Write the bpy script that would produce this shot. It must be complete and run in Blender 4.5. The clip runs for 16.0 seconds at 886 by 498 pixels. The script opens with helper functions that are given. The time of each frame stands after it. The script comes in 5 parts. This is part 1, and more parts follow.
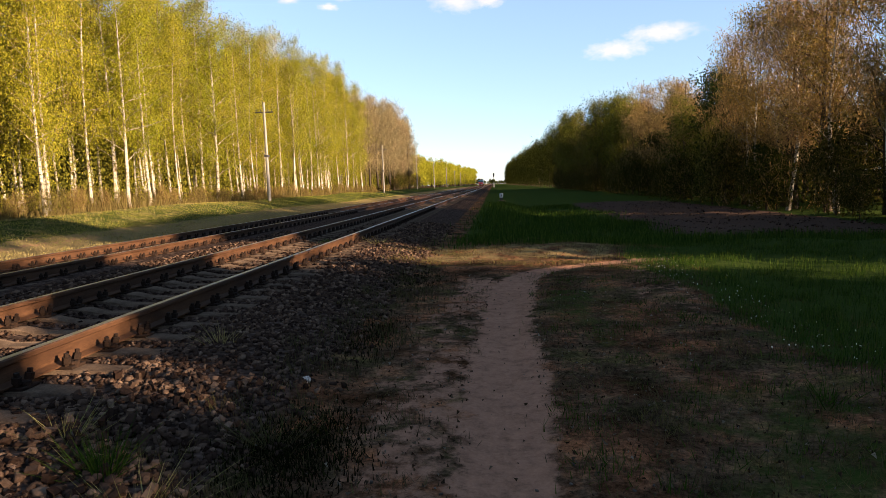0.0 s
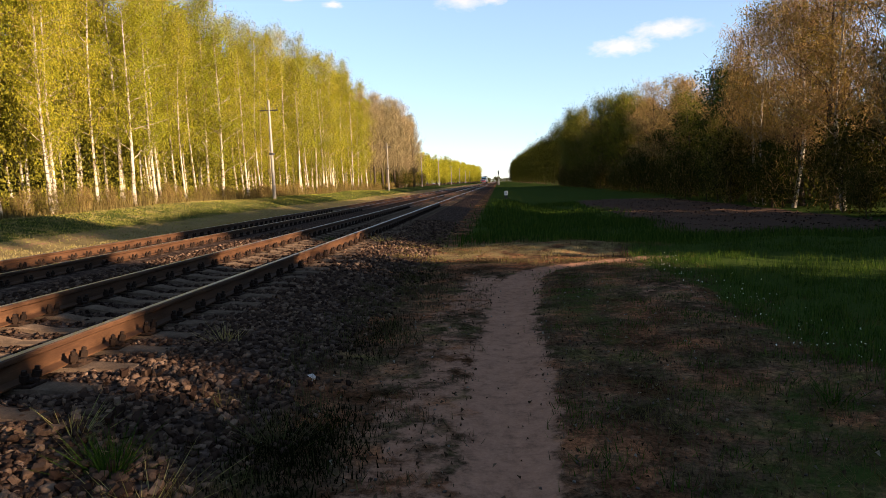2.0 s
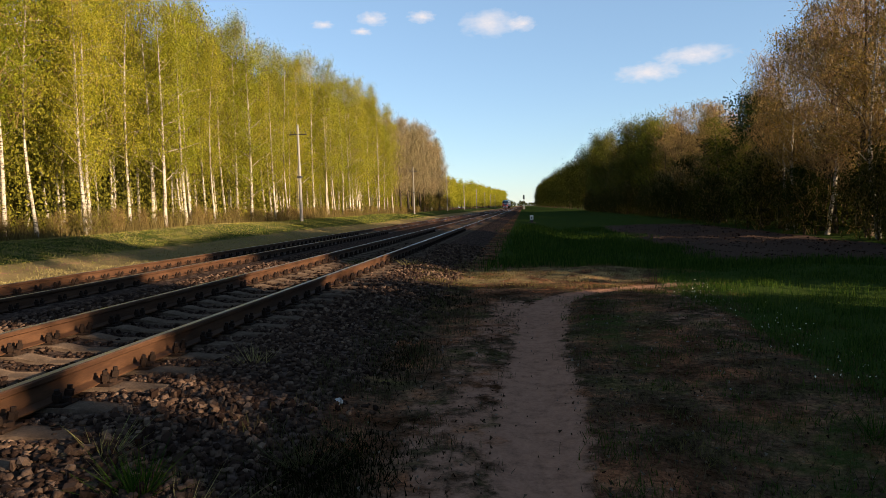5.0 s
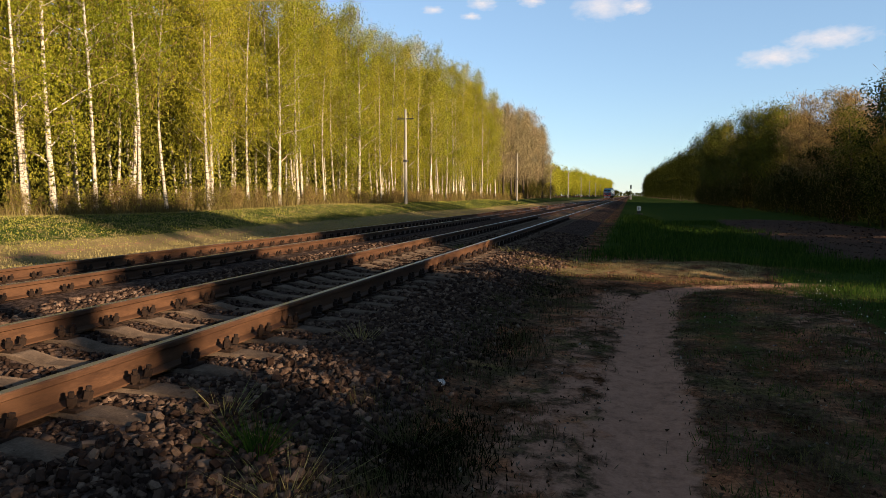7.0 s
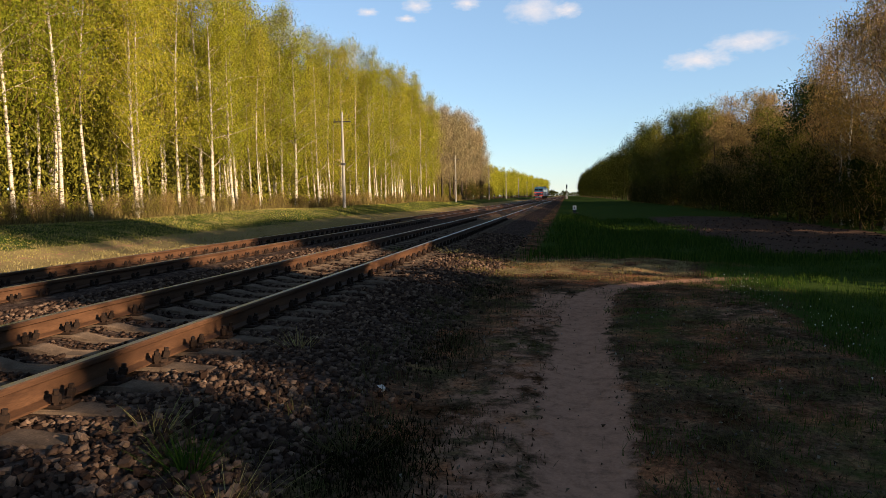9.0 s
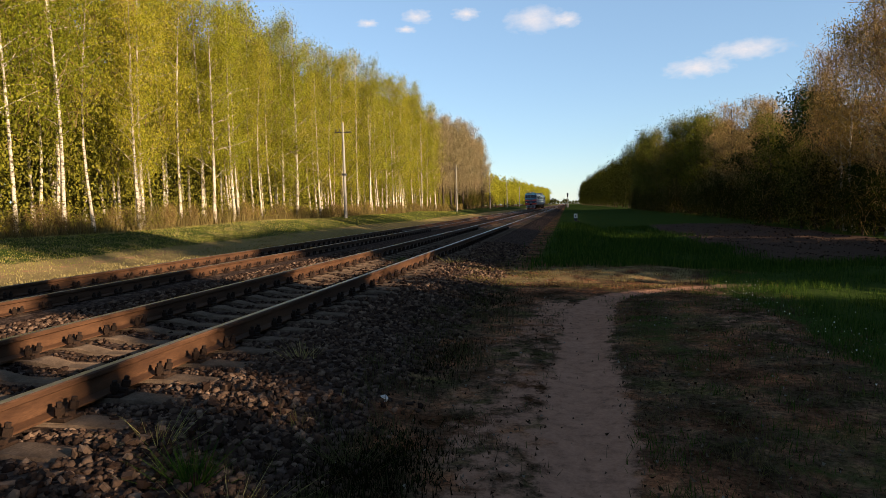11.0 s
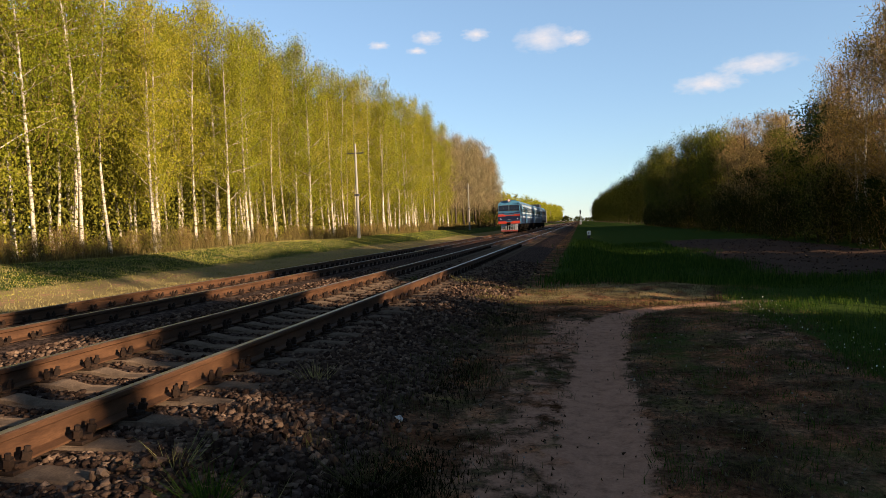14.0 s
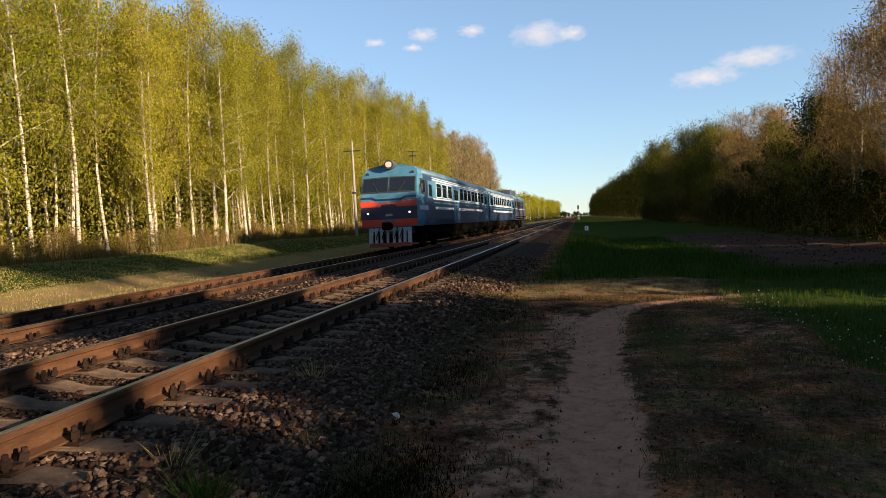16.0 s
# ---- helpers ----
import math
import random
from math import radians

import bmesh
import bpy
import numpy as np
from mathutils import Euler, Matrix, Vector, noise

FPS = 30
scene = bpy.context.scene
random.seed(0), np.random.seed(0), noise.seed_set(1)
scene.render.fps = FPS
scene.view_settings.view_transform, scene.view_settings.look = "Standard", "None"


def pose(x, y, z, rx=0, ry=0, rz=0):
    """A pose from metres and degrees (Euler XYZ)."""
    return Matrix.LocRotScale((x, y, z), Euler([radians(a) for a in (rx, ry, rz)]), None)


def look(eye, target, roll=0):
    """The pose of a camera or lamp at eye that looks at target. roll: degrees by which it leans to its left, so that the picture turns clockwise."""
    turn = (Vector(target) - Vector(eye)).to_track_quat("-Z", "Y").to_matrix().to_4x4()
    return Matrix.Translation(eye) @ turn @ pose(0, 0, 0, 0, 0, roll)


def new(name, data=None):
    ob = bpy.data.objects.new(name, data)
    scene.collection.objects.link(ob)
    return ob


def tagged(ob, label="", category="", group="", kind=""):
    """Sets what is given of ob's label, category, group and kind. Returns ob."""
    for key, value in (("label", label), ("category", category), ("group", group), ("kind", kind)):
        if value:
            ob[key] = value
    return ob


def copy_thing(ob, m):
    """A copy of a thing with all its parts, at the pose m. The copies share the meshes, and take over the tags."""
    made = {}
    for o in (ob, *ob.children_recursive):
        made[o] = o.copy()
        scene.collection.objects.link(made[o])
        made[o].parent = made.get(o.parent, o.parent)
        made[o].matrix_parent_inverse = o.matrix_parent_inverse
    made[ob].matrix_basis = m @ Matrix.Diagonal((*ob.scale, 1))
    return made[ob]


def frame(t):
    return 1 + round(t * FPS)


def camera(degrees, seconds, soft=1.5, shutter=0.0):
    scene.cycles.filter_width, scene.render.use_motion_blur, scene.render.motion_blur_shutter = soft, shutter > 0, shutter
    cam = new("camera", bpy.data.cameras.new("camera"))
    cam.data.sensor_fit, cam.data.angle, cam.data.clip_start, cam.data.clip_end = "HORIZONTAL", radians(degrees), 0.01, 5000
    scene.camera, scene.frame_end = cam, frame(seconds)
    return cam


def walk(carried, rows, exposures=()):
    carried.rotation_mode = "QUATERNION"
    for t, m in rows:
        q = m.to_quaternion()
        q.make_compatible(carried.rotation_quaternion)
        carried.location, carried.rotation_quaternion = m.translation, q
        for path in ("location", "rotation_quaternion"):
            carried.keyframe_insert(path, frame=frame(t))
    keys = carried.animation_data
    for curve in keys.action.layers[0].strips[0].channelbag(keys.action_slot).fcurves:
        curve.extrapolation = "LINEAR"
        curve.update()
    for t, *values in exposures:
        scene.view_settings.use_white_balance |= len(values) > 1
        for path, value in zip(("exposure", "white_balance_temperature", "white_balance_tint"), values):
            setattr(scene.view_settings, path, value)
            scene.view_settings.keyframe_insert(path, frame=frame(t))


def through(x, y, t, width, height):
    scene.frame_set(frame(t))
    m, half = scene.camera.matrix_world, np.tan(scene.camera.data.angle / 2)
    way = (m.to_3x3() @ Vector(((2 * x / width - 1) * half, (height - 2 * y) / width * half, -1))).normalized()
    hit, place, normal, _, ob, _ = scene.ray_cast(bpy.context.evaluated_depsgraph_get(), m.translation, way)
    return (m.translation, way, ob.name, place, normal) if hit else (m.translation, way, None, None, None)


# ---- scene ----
cam = camera(68.5, 16.0, soft=0.8)
# seconds, x, y, z, yaw, pitch, roll
PATH = [
    (0, 0.000, 0.000, 1.400, 4.43, -5.58, 2.11),
    (0.5, 0.007, 0.002, 1.400, 4.62, -5.76, 2.19),
    (1, 0.011, -0.004, 1.404, 5.04, -6.36, 2.24),
    (1.5, 0.005, 0.009, 1.404, 4.90, -6.11, 2.15),
    (2, 0.007, -0.010, 1.405, 4.85, -5.77, 2.21),
    (2.5, -0.004, 0.009, 1.403, 5.49, -5.79, 2.36),
    (3, -0.009, -0.006, 1.415, 6.51, -4.28, 2.49),
    (3.5, -0.023, -0.003, 1.416, 6.98, -2.88, 1.95),
    (6, -0.037, 0.010, 1.407, 7.21, -4.45, 1.65),
    (6.5, -0.087, 0.005, 1.407, 14.70, -4.66, -0.26),
    (7, -0.084, -0.004, 1.408, 16.00, -4.69, -0.03),
    (7.5, -0.084, -0.020, 1.412, 16.06, -4.54, 0.04),
    (8, -0.065, -0.018, 1.417, 14.47, -3.93, 0.17),
    (8.5, -0.063, -0.001, 1.410, 11.80, -4.89, 0.33),
    (9, -0.059, 0.016, 1.419, 10.69, -4.54, 0.97),
    (11.5, -0.058, -0.001, 1.423, 11.12, -3.23, 1.77),
    (12, -0.052, -0.013, 1.426, 11.63, -2.74, 1.99),
    (12.5, -0.047, -0.014, 1.427, 11.48, -2.79, 2.02),
    (13, -0.047, -0.018, 1.427, 12.05, -2.73, 2.25),
    (13.5, -0.047, -0.015, 1.425, 11.76, -2.24, 2.08),
    (14, -0.052, -0.011, 1.428, 11.90, -2.02, 2.25),
    (14.5, -0.044, -0.017, 1.428, 11.63, -2.42, 2.30),
    (15, -0.048, -0.012, 1.428, 11.71, -2.36, 2.29),
    (15.5, -0.044, -0.015, 1.431, 11.93, -2.40, 2.63),
    (16, -0.025, -0.017, 1.430, 11.73, -2.31, 2.88),
]
walk(cam, [(t, pose(x, y, z, 90 + p, r, w)) for t, x, y, z, w, p, r in PATH], exposures=[(0.0, 2.26, 6700, 20), (2.9, 2.26, 6700, 20), (3.5, 1.84, 6450, 15), (16.0, 1.84, 6450, 15)])

# ---------------------------------------------------------------- light
SUN_EL, SUN_X, SUN_Y = 15.0, 0.91, -0.415          # the low evening sun stands behind the right-hand wood
world = bpy.data.worlds.new("sky")
scene.world = world
world.use_nodes = True
_n = world.node_tree.nodes
sky = _n.new("ShaderNodeTexSky")
sky.sky_type, sky.sun_disc = "NISHITA", False
sky.sun_elevation, sky.sun_rotation = radians(SUN_EL), math.atan2(SUN_X, SUN_Y)
sky.air_density, sky.dust_density, sky.ozone_density = 1.0, 0.05, 2.0
soft_sky, cool = _n.new("ShaderNodeHueSaturation"), _n.new("ShaderNodeMix")
soft_sky.inputs["Saturation"].default_value = 0.86
cool.data_type, cool.blend_type = "RGBA", "MULTIPLY"
cool.inputs[0].default_value, cool.inputs[7].default_value = 1.0, (0.885, 0.995, 1.055, 1)
world.node_tree.links.new(sky.outputs[0], soft_sky.inputs["Color"])
world.node_tree.links.new(soft_sky.outputs[0], cool.inputs[6])
haze = _n.new("ShaderNodeMix")                    # thin high haze that evens out the sky
haze.data_type = "RGBA"
haze.inputs[0].default_value, haze.inputs[7].default_value = 0.30, (2.2, 3.75, 5.4, 1)
world.node_tree.links.new(cool.outputs[2], haze.inputs[6])
world.node_tree.links.new(haze.outputs[2], _n["Background"].inputs[0])
_n["Background"].inputs[1].default_value = 0.05
sun_data = bpy.data.lights.new("sun", "SUN")
sun_data.energy, sun_data.angle, sun_data.color = 5.0, radians(0.53), (1.0, 0.79, 0.52)
sun = new("sun", sun_data)
sun.matrix_world = look((0, 0, 0), (-SUN_X, -SUN_Y, -math.tan(radians(SUN_EL))))

# ---------------------------------------------------------------- materials
def node_material(name, rough=0.8, metal=0.0, spec=0.3):
    m = bpy.data.materials.new(name)
    m.use_nodes = True
    b = m.node_tree.nodes["Principled BSDF"]
    b.inputs["Roughness"].default_value = rough
    b.inputs["Metallic"].default_value = metal
    b.inputs["Specular IOR Level"].default_value = spec
    return m, m.node_tree.nodes, m.node_tree.links, b


def noise_tex(N, L, scale, detail=4.0, rough=0.6, stretch=None, where="Object"):
    co = N.new("ShaderNodeTexCoord")
    t = N.new("ShaderNodeTexNoise")
    t.inputs["Scale"].default_value, t.inputs["Detail"].default_value, t.inputs["Roughness"].default_value = scale, detail, rough
    if stretch:
        mp = N.new("ShaderNodeMapping")
        mp.inputs["Scale"].default_value = stretch
        L.new(co.outputs[where], mp.inputs[0])
        L.new(mp.outputs[0], t.inputs[0])
    else:
        L.new(co.outputs[where], t.inputs[0])
    return t.outputs[0]


def ramp(N, L, fac, stops):
    r = N.new("ShaderNodeValToRGB")
    e = r.color_ramp.elements
    while len(e) < len(stops):
        e.new(0.5)
    for el, (p, c) in zip(e, stops):
        el.position, el.color = p, (*c, 1) if len(c) == 3 else c
    L.new(fac, r.inputs[0])
    return r.outputs[0]


def mix(N, L, fac, a, b, mode="MIX"):
    m = N.new("ShaderNodeMix")
    m.data_type, m.blend_type = "RGBA", mode
    for sock, v in ((m.inputs[0], fac), (m.inputs[6], a), (m.inputs[7], b)):
        if isinstance(v, (int, float)):
            sock.default_value = v
        elif isinstance(v, tuple):
            sock.default_value = (*v, 1)
        else:
            L.new(v, sock)
    return m.outputs[2]


def bump(N, L, b, height, strength, dist):
    n = N.new("ShaderNodeBump")
    n.inputs["Strength"].default_value, n.inputs["Distance"].default_value = strength, dist
    L.new(height, n.inputs["Height"])
    L.new(n.outputs[0], b.inputs["Normal"])


def worn(name, dark, light, scale=6.0, rough=0.7, metal=0.0, bumps=0.3, dist=0.004, fine=60.0, spec=0.3, stretch=None):
    """A surface whose colour wanders between two tones at two scales, with fine relief."""
    m, N, L, b = node_material(name, rough, metal, spec)
    big = noise_tex(N, L, scale, 5, 0.65, stretch)
    small = noise_tex(N, L, fine, 3, 0.6, stretch)
    c = ramp(N, L, big, [(0.3, dark), (0.7, light)])
    g = ramp(N, L, small, [(0.25, (0.6, 0.6, 0.6)), (0.75, (1.25, 1.25, 1.25))])
    L.new(mix(N, L, 0.8, c, g, "MULTIPLY"), b.inputs["Base Color"])
    if bumps:
        bump(N, L, b, small, bumps, dist)
    return m


def leafy(name, stops, through=0.45):
    """Thin leaves that let part of the light through; tone varies leaf by leaf and tree by tree."""
    m = bpy.data.materials.new(name)
    m.use_nodes = True
    N, L = m.node_tree.nodes, m.node_tree.links
    N.remove(N["Principled BSDF"])
    geo = N.new("ShaderNodeNewGeometry")
    info = N.new("ShaderNodeObjectInfo")
    a = ramp(N, L, geo.outputs["Random Per Island"], stops)
    tone = ramp(N, L, info.outputs["Random"], [(0.0, (0.72, 0.78, 0.7)), (1.0, (1.2, 1.1, 1.1))])
    c = mix(N, L, 1.0, a, tone, "MULTIPLY")
    d, t, s = N.new("ShaderNodeBsdfDiffuse"), N.new("ShaderNodeBsdfTranslucent"), N.new("ShaderNodeMixShader")
    L.new(c, d.inputs[0])
    L.new(c, t.inputs[0])
    s.inputs[0].default_value = through
    L.new(d.outputs[0], s.inputs[1])
    L.new(t.outputs[0], s.inputs[2])
    L.new(s.outputs[0], N["Material Output"].inputs[0])
    return m


M = {}
M["birch_leaf"] = leafy("birch_leaf", [(0.0, (0.1408, 0.1471, 0.0128)), (0.5, (0.2111, 0.2111, 0.0192)), (1.0, (0.2816, 0.2687, 0.0288))], 0.5)
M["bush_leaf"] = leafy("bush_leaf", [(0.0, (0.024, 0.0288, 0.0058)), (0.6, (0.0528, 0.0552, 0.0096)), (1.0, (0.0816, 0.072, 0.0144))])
# Leaf green cut far down: the right-hand wood's shade put into colour
M["dimmed_wood_leaf"] = leafy("dimmed_wood_leaf", [(0.0, (0.0135, 0.0154, 0.0038)), (0.5, (0.0328, 0.0354, 0.0069)), (1.0, (0.0577, 0.0539, 0.0104))])
M["bud_twig"] = leafy("bud_twig", [(0.0, (0.1134, 0.0729, 0.0324)), (0.5, (0.1944, 0.1296, 0.0567)), (1.0, (0.2673, 0.1944, 0.0729))], 0.4)
M["dry_twig"] = leafy("dry_twig", [(0.0, (0.0714, 0.0485, 0.0184)), (0.5, (0.1326, 0.0918, 0.0357)), (1.0, (0.1734, 0.1326, 0.051))], 0.2)
# Green held dark: the right side's shade is partly in this colour
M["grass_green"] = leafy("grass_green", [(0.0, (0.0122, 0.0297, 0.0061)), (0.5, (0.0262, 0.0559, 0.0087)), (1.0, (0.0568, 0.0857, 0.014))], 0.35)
M["grass_dry"] = leafy("grass_dry", [(0.0, (0.1251, 0.1031, 0.0405)), (0.5, (0.2061, 0.1694, 0.07)), (0.85, (0.2797, 0.2283, 0.1031)), (1.0, (0.1251, 0.1325, 0.0295))], 0.25)
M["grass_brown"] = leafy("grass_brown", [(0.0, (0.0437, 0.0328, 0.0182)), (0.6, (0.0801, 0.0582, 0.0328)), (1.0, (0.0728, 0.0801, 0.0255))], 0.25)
M["flower"] = leafy("flower", [(0.0, (0.55, 0.55, 0.5)), (1.0, (0.8, 0.8, 0.75))], 0.2)
M["bark"] = worn("bark", (0.0196, 0.0157, 0.0112), (0.0672, 0.0504, 0.0364), 5, 0.95, 0, 0.8, 0.02, 25, 0.0, (1, 1, 0.25))
M["steel_rust"] = worn("steel_rust", (0.0325, 0.0147, 0.0078), (0.0822, 0.0389, 0.019), 3, 0.62, 0.15, 0.25, 0.002, 45, 0.15, (3, 0.5, 3))
M["steel_polished"] = worn("steel_polished", (0.2048, 0.192, 0.1792), (0.32, 0.3008, 0.2816), 4, 0.32, 0.9, 0.05, 0.001, 80, 0.5, (6, 0.3, 6))
M["clip_rust"] = worn("clip_rust", (0.0067, 0.0045, 0.0034), (0.0252, 0.0134, 0.0084), 20, 0.85, 0.0, 0.4, 0.003, 90, 0.1)
M["concrete"] = worn("concrete", (0.0423, 0.0288, 0.0204), (0.1235, 0.0861, 0.0606), 4, 0.95, 0, 0.4, 0.004, 70, 0.0)
M["pole_concrete"] = worn("pole_concrete", (0.1488, 0.1364, 0.1166), (0.2182, 0.1984, 0.1736), 2, 0.9, 0, 0.2, 0.003, 40, 0.2, (1, 1, 0.3))
M["dark_metal"] = worn("dark_metal", (0.02, 0.02, 0.022), (0.05, 0.048, 0.045), 5, 0.6, 0.3, 0.2, 0.002, 60)
M["white_paint"] = worn("white_paint", (0.465, 0.4575, 0.435), (0.6, 0.5925, 0.57), 5, 0.6, 0, 0.1, 0.002, 50)


def birch_bark():
    m, N, L, b = node_material("birch_bark", 0.9, 0, 0.05)
    patch = noise_tex(N, L, 3.0, 4, 0.7, (1, 1, 1.0))
    streak = noise_tex(N, L, 6.0, 3, 0.7, (1, 1, 4.0))
    a = ramp(N, L, streak, [(0.38, (0.03, 0.026, 0.022)), (0.50, (0.44, 0.40, 0.34))])
    c = ramp(N, L, patch, [(0.33, (0.14, 0.11, 0.08)), (0.5, (0.85, 0.8, 0.72))])
    L.new(mix(N, L, 1.0, a, c, "MULTIPLY"), b.inputs["Base Color"])
    bump(N, L, b, streak, 0.3, 0.01)
    return m


M["birch_bark"] = birch_bark()


def stone_material(name, stops, rough=0.9):
    m, N, L, b = node_material(name, rough, 0, 0.0)
    geo, info, add, wrap = N.new("ShaderNodeNewGeometry"), N.new("ShaderNodeObjectInfo"), N.new("ShaderNodeMath"), N.new("ShaderNodeMath")
    wrap.operation = "FRACT"
    L.new(geo.outputs["Random Per Island"], add.inputs[0])
    L.new(info.outputs["Random"], add.inputs[1])
    L.new(add.outputs[0], wrap.inputs[0])
    c = ramp(N, L, wrap.outputs[0], stops)
    g = ramp(N, L, noise_tex(N, L, 55, 4, 0.7), [(0.25, (0.6, 0.6, 0.6)), (0.8, (1.3, 1.3, 1.3))])
    L.new(mix(N, L, 0.9, c, g, "MULTIPLY"), b.inputs["Base Color"])
    bump(N, L, b, noise_tex(N, L, 90, 3), 0.4, 0.004)
    return m


M["ballast"] = stone_material("ballast", [(0.0, (0.0168, 0.0101, 0.0078)), (0.45, (0.039, 0.0241, 0.0175)), (0.8, (0.0779, 0.0487, 0.0338)), (1.0, (0.1364, 0.0898, 0.0629))])
# Darker copy for between the rails, where it puts rail shade into colour
M["ballast_shaded"] = stone_material("ballast_shaded", [(0.0, (0.0086, 0.0053, 0.0043)), (0.45, (0.0202, 0.0125, 0.0096)), (0.8, (0.0432, 0.0269, 0.0192)), (1.0, (0.0816, 0.0528, 0.0384))])
M["pebble"] = stone_material("pebble", [(0.0, (0.0384, 0.0317, 0.0264)), (0.8, (0.0768, 0.0624, 0.0528)), (1.0, (0.192, 0.1728, 0.1536))])


def ground_material():
    """Sand, litter, gravel, turf and forest floor, laid by the masks of the ground sheet and broken up by noise."""
    m, N, L, b = node_material("ground", 1.0, 0, 0.0)
    def mask(name, scale, amount):
        at = N.new("ShaderNodeAttribute")
        at.attribute_name = name
        n = noise_tex(N, L, scale, 6, 0.7)
        x = N.new("ShaderNodeMath")
        x.operation = "MULTIPLY_ADD"
        L.new(n, x.inputs[0])
        x.inputs[1].default_value, x.inputs[2].default_value = amount, -amount / 2
        y = N.new("ShaderNodeMath")
        L.new(at.outputs["Fac"], y.inputs[0])
        L.new(x.outputs[0], y.inputs[1])
        s = N.new("ShaderNodeMapRange")
        s.interpolation_type = "SMOOTHSTEP"
        s.inputs[1].default_value, s.inputs[2].default_value = 0.38, 0.62
        L.new(y.outputs[0], s.inputs[0])
        return s.outputs[0]
    fine, mid, big = noise_tex(N, L, 45, 5, 0.7), noise_tex(N, L, 6, 5, 0.7), noise_tex(N, L, 0.7, 4, 0.6)
    litter = mix(N, L, 0.6, ramp(N, L, mid, [(0.3, (0.0283, 0.0197, 0.0128)), (0.7, (0.0813, 0.0555, 0.0359))]), ramp(N, L, fine, [(0.3, (0.0102, 0.0077, 0.0059)), (0.7, (0.1197, 0.0829, 0.0549))]))
    sand = mix(N, L, 0.5, ramp(N, L, big, [(0.3, (0.1939, 0.0987, 0.0631)), (0.7, (0.2632, 0.1386, 0.0905))]), ramp(N, L, fine, [(0.3, (0.1627, 0.0843, 0.0543)), (0.75, (0.2909, 0.1562, 0.1021))]))
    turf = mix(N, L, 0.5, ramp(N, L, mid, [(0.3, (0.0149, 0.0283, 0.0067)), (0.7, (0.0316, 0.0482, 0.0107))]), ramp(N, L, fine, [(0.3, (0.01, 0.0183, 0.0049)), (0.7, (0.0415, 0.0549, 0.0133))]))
    lumps = noise_tex(N, L, 17, 6, 0.75)
    clod = ramp(N, L, lumps, [(0.36, (0.30, 0.29, 0.28)), (0.50, (0.95, 0.95, 0.95)), (0.68, (1.7, 1.6, 1.5))])
    litter = mix(N, L, 0.9, litter, clod, "MULTIPLY")
    drift = ramp(N, L, noise_tex(N, L, 1.7, 5, 0.65), [(0.36, (0.34, 0.35, 0.32)), (0.5, (0.95, 0.92, 0.9)), (0.62, (2.0, 1.7, 1.45))])
    litter = mix(N, L, 1.0, litter, drift, "MULTIPLY")
    moss = ramp(N, L, noise_tex(N, L, 1.1, 5, 0.7), [(0.42, (1.5, 0.98, 0.8)), (0.53, (1.1, 1.0, 0.95)), (0.62, (0.75, 0.95, 0.6))])
    litter = mix(N, L, 0.9, litter, moss, "MULTIPLY")
    scuff = ramp(N, L, noise_tex(N, L, 9, 6, 0.75), [(0.33, (0.55, 0.54, 0.53)), (0.5, (1.0, 1.0, 1.0)), (0.7, (1.2, 1.19, 1.17))])
    sand = mix(N, L, 0.8, sand, scuff, "MULTIPLY")
    vor = N.new("ShaderNodeTexVoronoi")
    vor.inputs["Scale"].default_value = 22
    co = N.new("ShaderNodeTexCoord")
    L.new(co.outputs["Object"], vor.inputs[0])
    gravel = mix(N, L, 0.8, ramp(N, L, vor.outputs["Color"], [(0.2, (0.03, 0.02, 0.0155)), (0.8, (0.11, 0.073, 0.057))]), ramp(N, L, vor.outputs["Distance"], [(0.0, (1, 1, 1)), (0.6, (0.35, 0.35, 0.35))]), "MULTIPLY")
    soil = mix(N, L, 0.6, ramp(N, L, mid, [(0.3, (0.03, 0.018, 0.0132)), (0.7, (0.057, 0.0348, 0.0258))]), ramp(N, L, fine, [(0.3, (0.021, 0.0138, 0.0102)), (0.7, (0.102, 0.066, 0.048))]))
    straw = mix(N, L, 0.6, ramp(N, L, mid, [(0.3, (0.085, 0.0607, 0.0255)), (0.7, (0.2004, 0.1427, 0.0607))]), ramp(N, L, fine, [(0.3, (0.0668, 0.0516, 0.0206)), (0.7, (0.255, 0.1882, 0.0911))]))
    c = mix(N, L, mask("straw", 2.2, 0.8), litter, straw)
    c = mix(N, L, mask("turf", 2.5, 0.9), c, turf)
    c = mix(N, L, mask("soil", 1.5, 0.7), c, soil)
    c = mix(N, L, mask("sand", 5.0, 1.15), c, sand)
    c = mix(N, L, mask("gravel", 6.0, 0.5), c, gravel)
    L.new(c, b.inputs["Base Color"])
    add = N.new("ShaderNodeMath")
    L.new(lumps, add.inputs[0])
    L.new(mid, add.inputs[1])
    bump(N, L, b, add.outputs[0], 0.45, 0.03)
    return m


M["ground"] = ground_material()

# ---------------------------------------------------------------- mesh helpers
def box(bm, x0, x1, y0, y1, z0, z1, bevel=0.0):
    vs = [bm.verts.new(p) for p in ((x0, y0, z0), (x1, y0, z0), (x1, y1, z0), (x0, y1, z0), (x0, y0, z1), (x1, y0, z1), (x1, y1, z1), (x0, y1, z1))]
    fs = [bm.faces.new([vs[i] for i in q]) for q in ((3, 2, 1, 0), (4, 5, 6, 7), (0, 1, 5, 4), (1, 2, 6, 5), (2, 3, 7, 6), (3, 0, 4, 7))]
    if bevel:
        es = list({e for f in fs for e in f.edges})
        bmesh.ops.bevel(bm, geom=es, offset=bevel, segments=1, affect="EDGES")
    return bm


